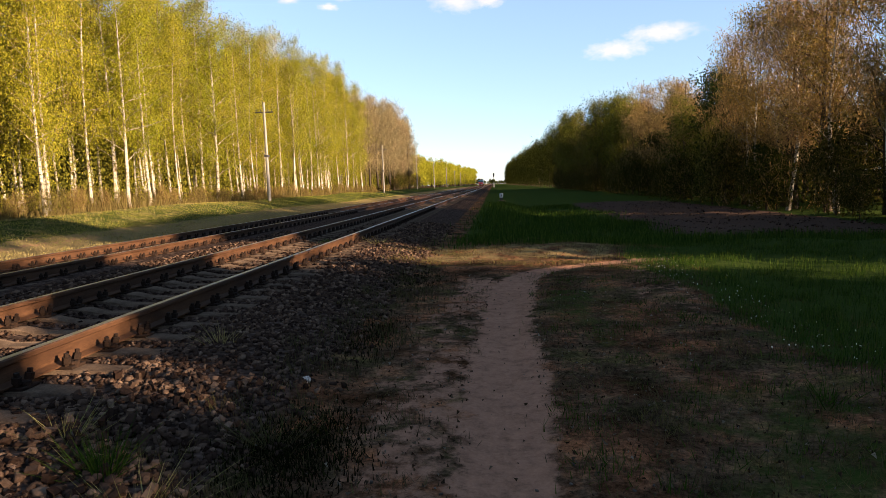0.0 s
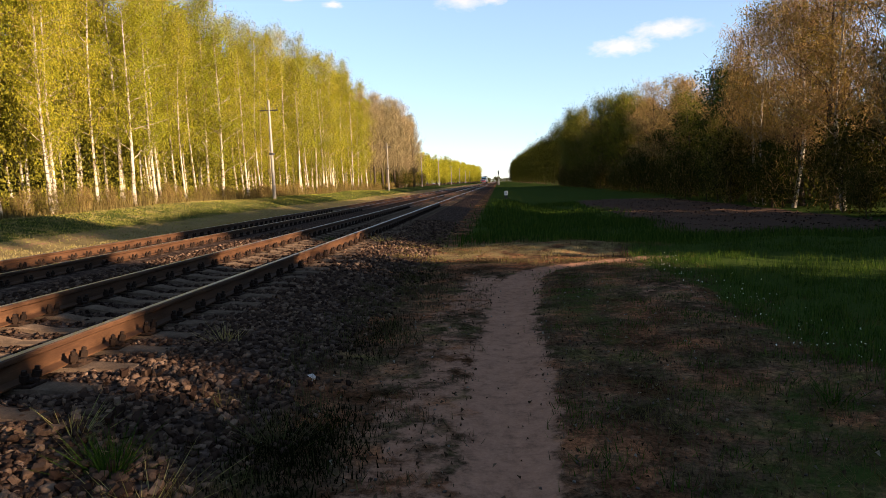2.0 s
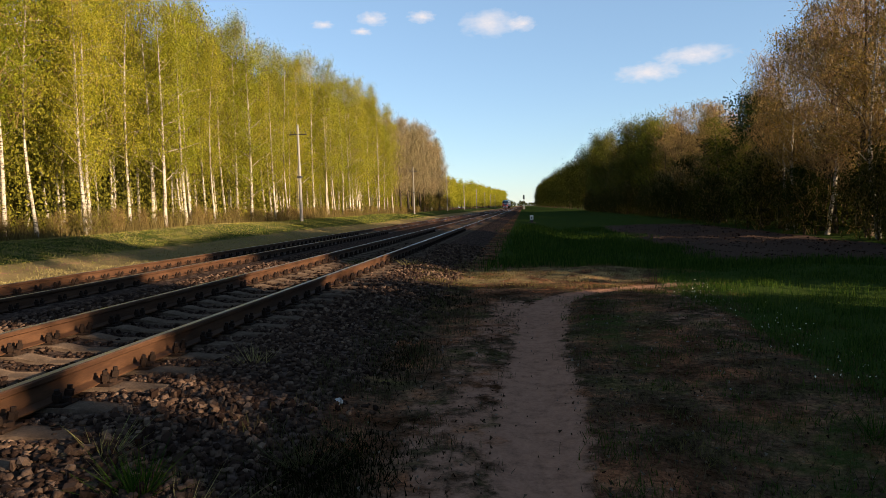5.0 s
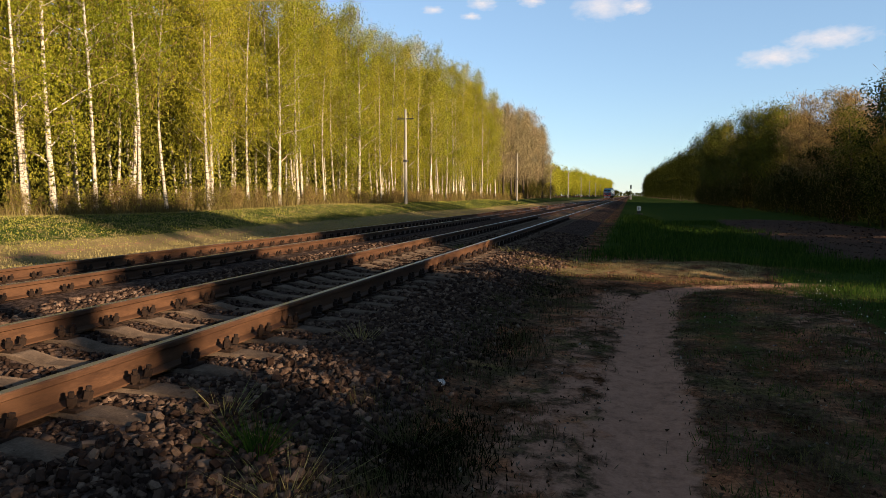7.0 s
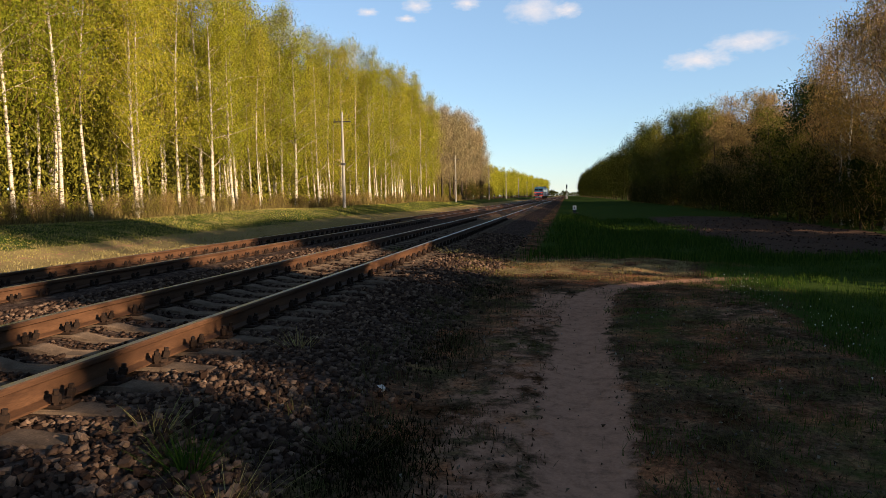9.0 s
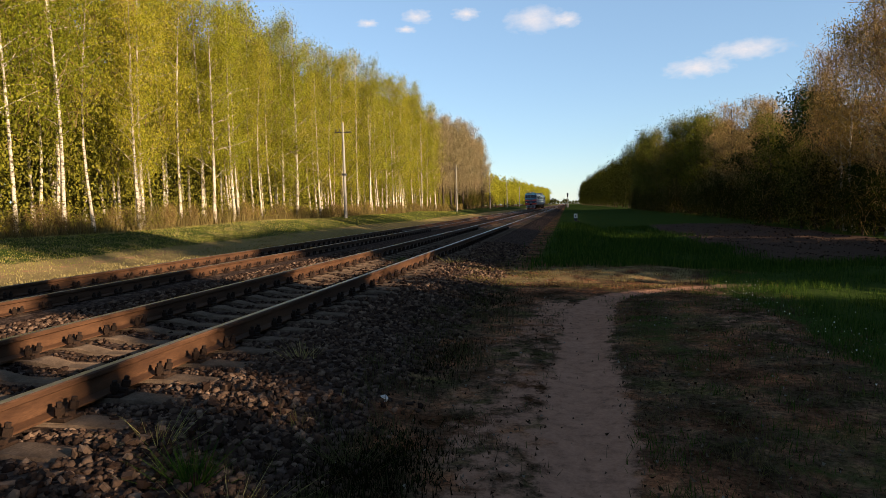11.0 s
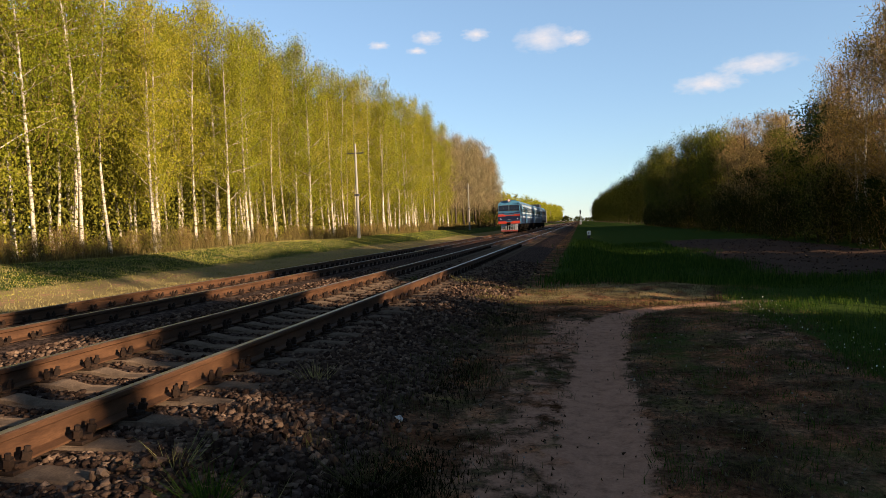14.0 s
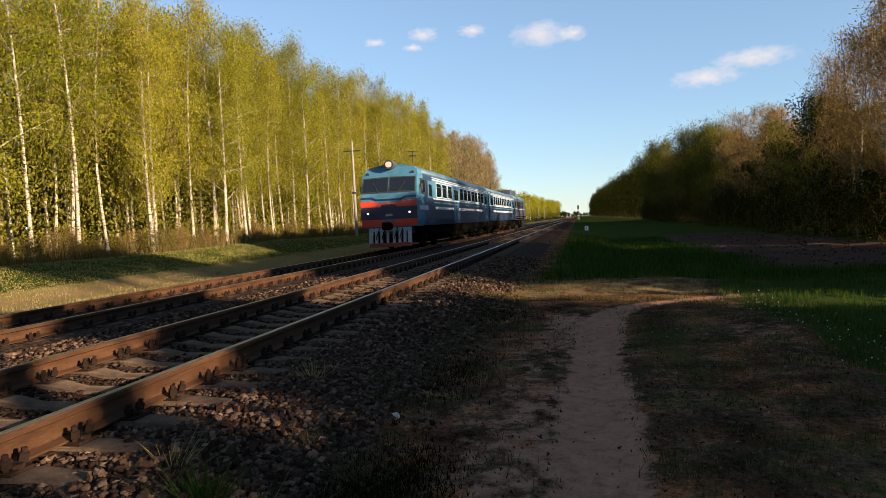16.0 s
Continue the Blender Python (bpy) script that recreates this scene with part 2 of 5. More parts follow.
def prism(bm, profile, axis, a, b):
    """A closed outline pushed from a to b along an axis ('x', 'y' or 'z')."""
    def at(u, v, w):
        return (w, u, v) if axis == "x" else (u, w, v) if axis == "y" else (u, v, w)
    A = [bm.verts.new(at(u, v, a)) for u, v in profile]
    B = [bm.verts.new(at(u, v, b)) for u, v in profile]
    n = len(profile)
    bm.faces.new(A)
    bm.faces.new(B[::-1])
    for i in range(n):
        bm.faces.new((A[i], B[i], B[(i + 1) % n], A[(i + 1) % n]))
    return bm


def rod(bm, p, q, r, r2=None, n=8):
    p, q = Vector(p), Vector(q)
    m = Matrix.Translation((p + q) / 2) @ (q - p).to_track_quat("Z", "Y").to_matrix().to_4x4()
    bmesh.ops.create_cone(bm, cap_ends=True, segments=n, radius1=r, radius2=r if r2 is None else r2, depth=(q - p).length, matrix=m)
    return bm


def mesh_of(name, bm, material, smooth=False):
    bmesh.ops.recalc_face_normals(bm, faces=bm.faces)
    me = bpy.data.meshes.new(name)
    bm.to_mesh(me)
    bm.free()
    me.materials.append(material)
    if smooth:
        me.polygons.foreach_set("use_smooth", [True] * len(me.polygons))
    return me


def part(name, bm, material, parent, label="", smooth=False):
    ob = new(name, mesh_of(name, bm, material, smooth) if isinstance(bm, bmesh.types.BMesh) else bm)
    ob.parent = parent
    return tagged(ob, label) if label else ob


def thing(name, label, category, group="", m=None, kind=""):
    ob = new(name)
    tagged(ob, label, category, group, kind)
    if m is not None:
        ob.matrix_basis = m
    return ob


def triangles(name, P, material):
    """A mesh of loose triangles from an array (n, 3, 3)."""
    me = bpy.data.meshes.new(name)
    n = len(P)
    me.vertices.add(3 * n)
    me.vertices.foreach_set("co", np.asarray(P, dtype=np.float32).ravel())
    me.loops.add(3 * n)
    me.loops.foreach_set("vertex_index", np.arange(3 * n, dtype=np.int32))
    me.polygons.add(n)
    me.polygons.foreach_set("loop_start", np.arange(0, 3 * n, 3, dtype=np.int32))
    me.update(calc_edges=True)
    me.materials.append(material)
    return me


# ---------------------------------------------------------------- ground
RAIL_X, RAIL_Z, GAUGE = -3.18, 0.393, 1.595
NEAR_X = RAIL_X - GAUGE / 2
FAR_X, FAR_DZ = NEAR_X - 4.1, -0.058
BED = RAIL_Z - 0.222


def sm(a, b, x):
    t = np.clip((x - a) / (b - a), 0, 1)
    return t * t * (3 - 2 * t)


def wav(x, y):
    return (np.sin(x * 0.9 + 1.3 * np.sin(y * 0.31)) * np.cos(y * 0.57 + 0.8 * np.sin(x * 0.41)))


PATH_LINE = np.array([(0.03, -6.0), (0.03, 3.0), (0.05, 5.0), (0.1, 6.8), (0.2, 8.7), (0.36, 9.6), (0.7, 10.25), (1.3, 10.75), (2.36, 11.4), (4.2, 12.2), (7.5, 13.2)])


def path_way(x, y):
    """Distance from the middle of the trodden path, which runs straight on and then swings off to the right."""
    d = np.full(np.shape(x), 1e9)
    for (ax, ay), (bx, by) in zip(PATH_LINE[:-1], PATH_LINE[1:]):
        ux, uy = bx - ax, by - ay
        t = np.clip(((x - ax) * ux + (y - ay) * uy) / (ux * ux + uy * uy), 0, 1)
        d = np.minimum(d, np.hypot(x - ax - t * ux, y - ay - t * uy))
    return d


def height(x, y):
    x, y = np.asarray(x, dtype=float), np.asarray(y, dtype=float)
    z = 0.0 * x
    z = z + BED * sm(-1.0, -2.45, x) * (1 - sm(-9.6, -11.2, x) * 0.6)
    z = z - 0.03 * sm(-5.2, -6.2, x) * sm(-11, -7, x)
    for c in (NEAR_X, FAR_X):
        z = z - 0.045 * sm(0.68, 0.45, np.abs(x - c))
    z = z + 0.78 * sm(-11.5, -17.5, x) + 0.15 * sm(-17, -30, x)
    z = z - 0.45 * sm(0.0, 2.6, x) * sm(13.0, 20.0, y) * (1 - sm(40, 75, y) * 0.6)
    z = z + 0.05 * wav(x * 1.1, y * 1.1) * sm(0.5, 2.0, x) + 0.02 * wav(x * 3.1 + 1, y * 2.7) * sm(0.3, 1.2, np.abs(x)) * sm(-2.4, -1.4, x)
    z = z + 0.12 * wav(x * 0.35, y * 0.3) * sm(-12, -15, x)
    z = z + 0.16 * np.exp(-((x - 1.5) / 1.8) ** 2 - ((y - 13.2) / 0.9) ** 2)
    z = z + 0.05 * np.sin((x * 0.9 + y * 0.25) * 4.2) * sm(5.5, 6.5, x) * sm(14, 12.5, x) * sm(17, 19, y) * sm(55, 40, y)
    z = z - 0.035 * np.exp(-(path_way(x, y) / 0.24) ** 2)
    return z


def hz(x, y):
    return float(height(np.array(x), np.array(y)))


def graded(stops):
    out = [np.arange(a, b, s) for a, b, s in stops]
    return np.unique(np.concatenate(out))


def ground():
    xs = graded([(-2500, -200, 230), (-200, -60, 14), (-60, -20, 2.0), (-20, -9.5, 0.4), (-9.5, -2.6, 0.3), (-2.6, 3.2, 0.06), (3.2, 9, 0.2), (9, 30, 1.0), (30, 200, 17), (200, 2600, 240)])
    ys = graded([(-400, -40, 40), (-40, 0, 2), (0, 1.5, 0.3), (1.5, 9, 0.07), (9, 16, 0.1), (16, 40, 0.3), (40, 100, 1.2), (100, 400, 12), (400, 3900, 250)])
    X, Y = np.meshgrid(xs, ys)
    Z = height(X, Y)
    nx, ny = len(xs), len(ys)
    idx = np.arange(nx * ny).reshape(ny, nx)
    quads = np.stack([idx[:-1, :-1], idx[:-1, 1:], idx[1:, 1:], idx[1:, :-1]], -1).reshape(-1, 4)
    me = bpy.data.meshes.new("ground")
    me.vertices.add(nx * ny)
    me.vertices.foreach_set("co", np.stack([X, Y, Z], -1).astype(np.float32).ravel())
    me.loops.add(quads.size)
    me.loops.foreach_set("vertex_index", quads.astype(np.int32).ravel())
    me.polygons.add(len(quads))
    me.polygons.foreach_set("loop_start", np.arange(0, quads.size, 4, dtype=np.int32))
    me.update(calc_edges=True)
    me.polygons.foreach_set("use_smooth", [True] * len(quads))
    wide = path_way(X, Y)
    half = (0.21 + 0.03 * np.sin(Y * 1.7)) * (1 - 0.5 * sm(0.8, 2.2, X))
    sand = sm(half + 0.36, half - 0.22, wide) * sm(4.2, 2.4, X)
    bare = sm(-1.35, -0.45, X + 0.2 * wav(X * 2, Y * 1.3)) * sm(0.25, -0.1, X) * sm(11.0, 9.0, Y)
    sand = np.maximum(sand, bare * (0.52 + 0.10 * wav(X * 2.6, Y * 1.9)))
    sand = np.maximum(sand, 0.47 * np.exp(-((X + 12.6 + 0.05 * (Y - 14)) / 0.62) ** 2) * sm(34, 20, Y))
    gravel = sm(-1.05, -1.75, X) * sm(-11.0, -10.2, X)
    turf = np.maximum(sm(2.1, 2.8, X + 0.25 * wav(X, Y)) * sm(3, 6, Y), sm(-1.4, -0.2, X) * sm(13.5, 17.5, Y))
    turf = np.maximum(turf * sm(60, 35, X), 0.60 * sm(-12.9, -13.8, X) * sm(-24, -19, X))
    patchy = sm(0.3, 0.6, X) * sm(2.9, 2.2, X) * sm(13, 11, Y)
    # Greener turf to the right, its dark tone also standing in for shade
    turf = np.maximum(turf, 0.42 * sm(0.9, 2.4, X) * sm(9.0, 6.0, Y))
    turf = np.maximum(turf, patchy * (0.37 + 0.14 * wav(X * 2.2, Y * 1.4)))
    sand = np.maximum(sand, patchy * (0.30 - 0.14 * wav(X * 1.7 + 1, Y * 1.1)))
    soil = sm(5.0, 6.5, X) * sm(14.0, 12.5, X) * sm(16.5, 19.0, Y) * sm(60, 45, Y)
    straw = np.maximum(sm(-10.0, -10.8, X) * sm(-20, -18, X), 0.5 * sm(11.0, 12.2, Y) * sm(17.0, 14.5, Y) * sm(-2.2, -1.2, X) * sm(3.0, 2.0, X))
    for name, v in (("sand", sand), ("gravel", gravel), ("turf", turf), ("soil", soil), ("straw", straw)):
        me.attributes.new(name, "FLOAT", "POINT").data.foreach_set("value", v.astype(np.float32).ravel())
    me.materials.append(M["ground"])
    return tagged(new("ground", me), "trodden sandy earth with dry litter, gravel and spring turf", "ground", kind="structure")


ground()

# ---------------------------------------------------------------- railway
RAIL_PROFILE = [(-0.075, 0.0), (0.075, 0.0), (0.075, 0.012), (0.012, 0.03), (0.009, 0.13), (0.036, 0.142), (0.036, 0.172), (0.028, 0.18), (-0.028, 0.18), (-0.036, 0.172), (-0.036, 0.142), (-0.009, 0.13), (-0.012, 0.03), (-0.075, 0.012)]


def sleeper_mesh():
    bm = bmesh.new()
    prof = [(-1.35, -0.12), (1.35, -0.12), (1.35, 0.0), (1.05, 0.02), (0.58, 0.02), (0.35, -0.045), (-0.35, -0.045), (-0.58, 0.02), (-1.05, 0.02), (-1.35, 0.0)]
    n = len(prof)
    A = [bm.verts.new((u, -0.135 if v < -0.1 else -0.09, v)) for u, v in prof]
    B = [bm.verts.new((u, 0.135 if v < -0.1 else 0.09, v)) for u, v in prof]
    bm.faces.new(A)
    bm.faces.new(B[::-1])
    for i in range(n):
        bm.faces.new((A[i], B[i], B[(i + 1) % n], A[(i + 1) % n]))
    bmesh.ops.bevel(bm, geom=[e for e in bm.edges if max(v.co.z for v in e.verts) > -0.06], offset=0.012, segments=1, affect="EDGES")
    return mesh_of("sleeper", bm, M["concrete"])


def fastening_mesh():
    """The plate under a rail with a clip, a bolt and a nut on each side."""
    bm = bmesh.new()
    box(bm, -0.17, 0.17, -0.08, 0.08, 0.0, 0.022, 0.004)
    for s in (-1, 1):
        box(bm, s * 0.115 - 0.035, s * 0.115 + 0.035, -0.04, 0.04, 0.022, 0.05, 0.008)
        for dy in (-0.055, 0.055):
            rod(bm, (s * 0.11, dy, 0.02), (s * 0.125, dy * 1.15, 0.118), 0.017, n=6)
            rod(bm, (s * 0.113, dy, 0.045), (s * 0.122, dy * 1.1, 0.09), 0.029, n=6)
        rod(bm, (s * 0.15, 0, 0.0), (s * 0.15, 0, 0.05), 0.022, n=6)
    return mesh_of("rail_fastening", bm, M["clip_rust"])


SLEEPER, FASTENING = sleeper_mesh(), fastening_mesh()
STEP, FIRST = 0.487, 2.90


def railway(name, cx, dz, label, near):
    track = thing(name, label, "railway track", "railway tracks", pose(cx, 0, dz), "structure")
    for s in (-1, 1):
        bm = bmesh.new()
        prism(bm, [(s * GAUGE / 2 + u, RAIL_Z - 0.18 + v) for u, v in RAIL_PROFILE], "y", -60, 1500)
        rail = part("rail", bm, M["steel_rust"], track, "rust-brown steel rail with a polished head")
        bm = bmesh.new()
        box(bm, s * GAUGE / 2 - 0.027, s * GAUGE / 2 + 0.027, -60, 1500, RAIL_Z + 0.0005, RAIL_Z + 0.003)
        part("running_surface", bm, M["steel_polished"], rail, "bright worn rail head")
    rnd = random.Random(3)
    joined = bmesh.new()
    for i in range(-24, 400):
        y = FIRST + i * STEP
        if y < 70:
            ob = part("sleeper", SLEEPER, None, track)
            ob.matrix_basis = pose(rnd.uniform(-0.02, 0.02), y + rnd.uniform(-0.015, 0.015), RAIL_Z - 0.215 + rnd.uniform(-0.006, 0.004), rnd.uniform(-1, 1), 0, rnd.uniform(-0.8, 0.8))
            if y < near:
                for s in (-1, 1):
                    ob = part("rail_fastening", FASTENING, None, track)
                    ob.matrix_basis = pose(s * GAUGE / 2, y, RAIL_Z - 0.197)
        else:
            box(joined, -1.35, 1.35, y - 0.11, y + 0.11, RAIL_Z - 0.3, RAIL_Z - 0.2)
    tagged(part("sleeper_row", joined, M["concrete"], track), kind="stuff")
    return track


railway("railway_track", NEAR_X, 0.0, "rusty rails on concrete sleepers in stone ballast", 34)
railway("railway_track", FAR_X, FAR_DZ, "parallel rusty rails on concrete sleepers beside grass verge", 34)

# ---------------------------------------------------------------- trees
def tubes(name, lines, material, sides=6):
    """One mesh of tapered tubes; each line is a list of (x, y, z, radius)."""
    V, F = [], []
    for ln in lines:
        base = len(V)
        n = sides if ln[0][3] > 0.03 else 3
        for i, (x, y, z, r) in enumerate(ln):
            a, b = Vector(ln[max(i - 1, 0)][:3]), Vector(ln[min(i + 1, len(ln) - 1)][:3])
            q = (b - a).to_track_quat("Z", "Y")
            for k in range(n):
                w = 2 * math.pi * k / n
                V.append(Vector((x, y, z)) + q @ Vector((r * math.cos(w), r * math.sin(w), 0)))
        for i in range(len(ln) - 1):
            for k in range(n):
                p, q2 = base + i * n + k, base + i * n + (k + 1) % n
                F.append((p, q2, q2 + n, p + n))
    me = bpy.data.meshes.new(name)
    me.from_pydata(V, [], F)
    me.polygons.foreach_set("use_smooth", [True] * len(F))
    me.materials.append(material)
    return me


def leaf_mesh(name, C, size, material, rs, flat=1.0):
    n = len(C)
    A = rs.normal(size=(n, 3)) * np.array([0.7, 0.7, 1.6])
    A /= np.linalg.norm(A, axis=1)[:, None]
    B = np.cross(A, rs.normal(size=(n, 3)))
    B /= np.linalg.norm(B, axis=1)[:, None]
    s = size * rs.uniform(0.6, 1.4, (n, 1))
    P = np.stack([C - A * s * 0.5 - B * s * 0.36 * flat, C - A * s * 0.4 + B * s * 0.40 * flat, C + A * s * 0.6], 1)
    return triangles(name, P, material)


def limb(start, az, up, length, r, rs, droop=0.0, n=4):
    out, p = [], Vector(start)
    d = Vector((math.cos(az) * math.cos(up), math.sin(az) * math.cos(up), math.sin(up)))
    for i in range(n + 1):
        out.append((*p, max(r * (1 - i / (n + 0.6)), 0.004)))
        p = p + d * (length / n)
        d = (d + Vector((rs.uniform(-0.25, 0.25), rs.uniform(-0.25, 0.25), rs.uniform(-0.12, 0.2) - droop))).normalized()
    return out


def tree_parts(seed, H, R, low, leaves, size, bark, leaf, twigs=0, twig_mat=None, limbs=22, r0=None, droop=0.05, lean=0.02, spread=0.42):
    """Meshes of a trunk with its limbs, of a crown of small leaves round the limbs, and of fine bare twigs."""
    rs = np.random.RandomState(seed)
    r0 = r0 or 0.03 + H * 0.0055
    sway = rs.uniform(-1, 1, 4)
    def axis(h):
        t = h / H
        return Vector((H * lean * (sway[0] * t * t + 0.4 * sway[1] * math.sin(5 * t)), H * lean * (sway[2] * t * t + 0.4 * sway[3] * math.sin(4 * t)), h))
    lines = [[(*axis(H * i / 11), r0 * (1 - 0.93 * i / 11) * (1.25 if i == 0 else 1)) for i in range(12)]]
    lines[0][0] = (*axis(0)[:2], -0.25, r0 * 1.3)
    pts = []
    for k in range(limbs):
        t = low + (0.97 - low) * (k + rs.uniform(0, 0.9)) / limbs
        h = t * H
        u = (t - low) / (1 - low)
        reach = R * (0.35 + 0.65 * math.sin(math.pi * min(1, 0.22 + 0.78 * u)) ** 0.8) * rs.uniform(0.65, 1.15)
        ln = limb(axis(h), rs.uniform(0, 2 * math.pi), rs.uniform(0.35, 0.95), reach * 1.25, r0 * (1 - 0.9 * t) * 0.32, rs, droop)
        lines.append(ln)
        for _ in range(2):
            i = rs.randint(1, 4)
            sub = limb(ln[i][:3], rs.uniform(0, 2 * math.pi), rs.uniform(-0.1, 0.8), reach * 0.5, ln[i][3] * 0.6, rs, droop, 3)
            lines.append(sub)
            pts += [sub[1], sub[2], sub[3]]
        pts += [ln[2], ln[3], ln[4]]
    pts = np.array([p[:3] for p in pts])
    trunk = tubes("trunk", lines, bark)
    def scatter(n, sd):
        c = pts[rs.randint(0, len(pts), n)]
        return c + np.clip(rs.normal(size=(n, 3)), -1.7, 1.7) * np.array([sd * 0.95, sd * 0.95, sd * 1.2]) * (0.6 + 0.6 * rs.rand(n, 1))
    crown = leaf_mesh("crown", scatter(leaves, spread), size, leaf, rs) if leaves else None
    fine = leaf_mesh("brushwood", scatter(twigs, spread * 0.9), 0.6, twig_mat, rs, 0.06) if twigs else None
    return trunk, crown, fine


def tree_thing(name, label, category, group, meshes):
    t = thing(name, label, category, group)
    for nm, me in zip(("trunk", "crown", "brushwood"), meshes):
        if me:
            ob = part(nm, me, None, t)
            if nm != "trunk":
                tagged(ob, kind="stuff")
    return t


def plant(models, spots, rnd, lo=0.85, hi=1.15):
    """Set copies of the models at the spots (x, y[, scale]); the first use of a model moves it there."""
    used = set()
    for sp in spots:
        x, y = sp[:2]
        ob = rnd.choice(models)
        s = (sp[2] if len(sp) > 2 else 1.0) * rnd.uniform(lo, hi)
        m = pose(x, y, hz(x, y), 0, 0, rnd.uniform(0, 360))
        if ob in used:
            ob = copy_thing(ob, m)
        else:
            used.add(ob)
            ob.matrix_basis = m
        ob.scale = (s * rnd.uniform(0.9, 1.1), s * rnd.uniform(0.9, 1.1), s)
    for ob in models:
        if ob not in used:
            for c in list(ob.children_recursive):
                bpy.data.objects.remove(c)
            bpy.data.objects.remove(ob)


def wood(name, label, models, spots, rnd, lo=0.85, hi=1.15):
    """A stand too far or too deep to tell its trees apart: all trunks and all crowns joined."""
    T, V, F, base = [], [], [], 0
    data = []
    for trunk, crown, _ in models:
        co = np.zeros(len(trunk.vertices) * 3)
        trunk.vertices.foreach_get("co", co)
        ix = np.zeros(len(trunk.loops), dtype=np.int32)
        trunk.loops.foreach_get("vertex_index", ix)
        cr = np.zeros(len(crown.vertices) * 3)
        crown.vertices.foreach_get("co", cr)
        data.append((co.reshape(-1, 3), ix.reshape(-1, 4), cr.reshape(-1, 3)))
    for sp in spots:
        x, y = sp[:2]
        co, ix, cr = rnd.choice(data)
        s = (sp[2] if len(sp) > 2 else 1.0) * rnd.uniform(lo, hi)
        w = rnd.uniform(0, 6.28)
        R = np.array([[math.cos(w), math.sin(w), 0], [-math.sin(w), math.cos(w), 0], [0, 0, 1]]) * s
        off = np.array([x, y, hz(x, y)])
        T.append(cr @ R + off)
        V.append(co @ R + off)
        F.append(ix + base)
        base += len(co)
    crowns = tagged(new(name, triangles("crown", np.concatenate(T).reshape(-1, 3, 3), models[0][1].materials[0])), label, "trees", kind="stuff")
    V, F = np.concatenate(V), np.concatenate(F)
    me = bpy.data.meshes.new("trunk")
    me.vertices.add(len(V))
    me.vertices.foreach_set("co", V.astype(np.float32).ravel())
    me.loops.add(F.size)
    me.loops.foreach_set("vertex_index", F.astype(np.int32).ravel())
    me.polygons.add(len(F))
    me.polygons.foreach_set("loop_start", np.arange(0, F.size, 4, dtype=np.int32))
    me.update(calc_edges=True)
    me.materials.append(models[0][0].materials[0])
    tagged(part("trunk", me, None, crowns), kind="stuff")


def rows(x0, x1, y0, y1, step, rnd, scale=None):
    out, y = [], y0
    while y < y1:
        x = rnd.uniform(x0, x1)
        out.append((x, y + rnd.uniform(-0.4, 0.4) * step, scale(y) if scale else 1.0))
        y += step * rnd.uniform(0.7, 1.3)
    return out


tall = lambda y: 0.90 + 0.10 * min(1.0, max(0.0, (y - 45) / 40))
BIRCH = "slender white-barked birch with fresh yellow-green spring leaves"
rnd = random.Random(11)
birches = [tree_thing("birch_tree", BIRCH, "tree", "birches along the line", tree_parts(20 + i, 14.5, (2.0, 1.7, 2.2, 1.5, 1.9, 1.6)[i], (0.2, 0.3, 0.12, 0.36, 0.22, 0.16)[i], (11500, 8500, 12500, 7000, 11000, 9000)[i], 0.082, M["birch_bark"], M["birch_leaf"], 500, M["dry_twig"], 30, (0.12, 0.09, 0.11, 0.085, 0.1, 0.075)[i], 0.10, (0.02, 0.045, 0.03, 0.05, 0.035, 0.06)[i], 0.37)) for i in range(6)]
plant(birches, rows(-20.0, -18.2, 6, 92, 1.55, rnd, tall) + rows(-22.2, -20.2, 4, 92, 1.35, rnd, tall), rnd, 0.80, 1.10)
deep = [tree_parts(40 + i, 15.0, 1.8, 0.2, 2900, 0.17, M["birch_bark"], M["birch_leaf"], 0, None, 14, None, 0.09, 0.04) for i in range(3)]
# Last two row sets stand unseen, added to cut skylight behind the camera
wood("birch_wood", "slender birches standing close behind the wood's edge", deep, rows(-25, -22.8, 0, 98, 2.0, rnd) + rows(-29, -26, 0, 98, 2.6, rnd) + rows(-36, -31, 0, 98, 3.2, rnd) + rows(-52, -38, -20, 120, 1.6, rnd) + rows(-22, -18.5, -75, 5, 2.4, rnd) + rows(-28, -23, -75, 0, 3.2, rnd), rnd, 0.80, 0.96)
M["bare_twig"] = leafy("bare_twig", [(0.0, (0.0979, 0.0753, 0.0414)), (0.5, (0.1732, 0.1355, 0.0753)), (1.0, (0.2411, 0.2034, 0.1054))], 0.25)
bare = [tree_thing("bare_tree", "broad brownish tree with bare budding twigs", "tree", "bare trees along the line", tree_parts(60 + i, 14.0, 2.6, 0.18, 300, 0.12, M["bark"], M["bare_twig"], 4600, M["bare_twig"], 44, 0.2, 0.0, 0.02, 0.42)) for i in range(3)]
plant(bare, rows(-20, -18, 92, 152, 3.4, rnd) + rows(-25, -21, 92, 152, 3.2, rnd), rnd, 0.9, 1.12)
far = [tree_parts(70 + i, 12.0, 2.4, 0.12, 900, 0.42, M["bark"], M["birch_leaf"], 0, None, 14, None, 0.03, 0.02, 0.7) for i in range(3)]
grow = lambda y: 0.62 + (y - 150) / 1000
wood("distant_wood", "far yellow-green birches along the line", far, rows(-21.5, -19.5, 150, 700, 5, rnd, grow) + rows(-26, -22.5, 150, 700, 5, rnd, grow) + rows(-33, -28, 100, 700, 8, rnd, lambda y: 1.0 if y < 150 else grow(y)), rnd)

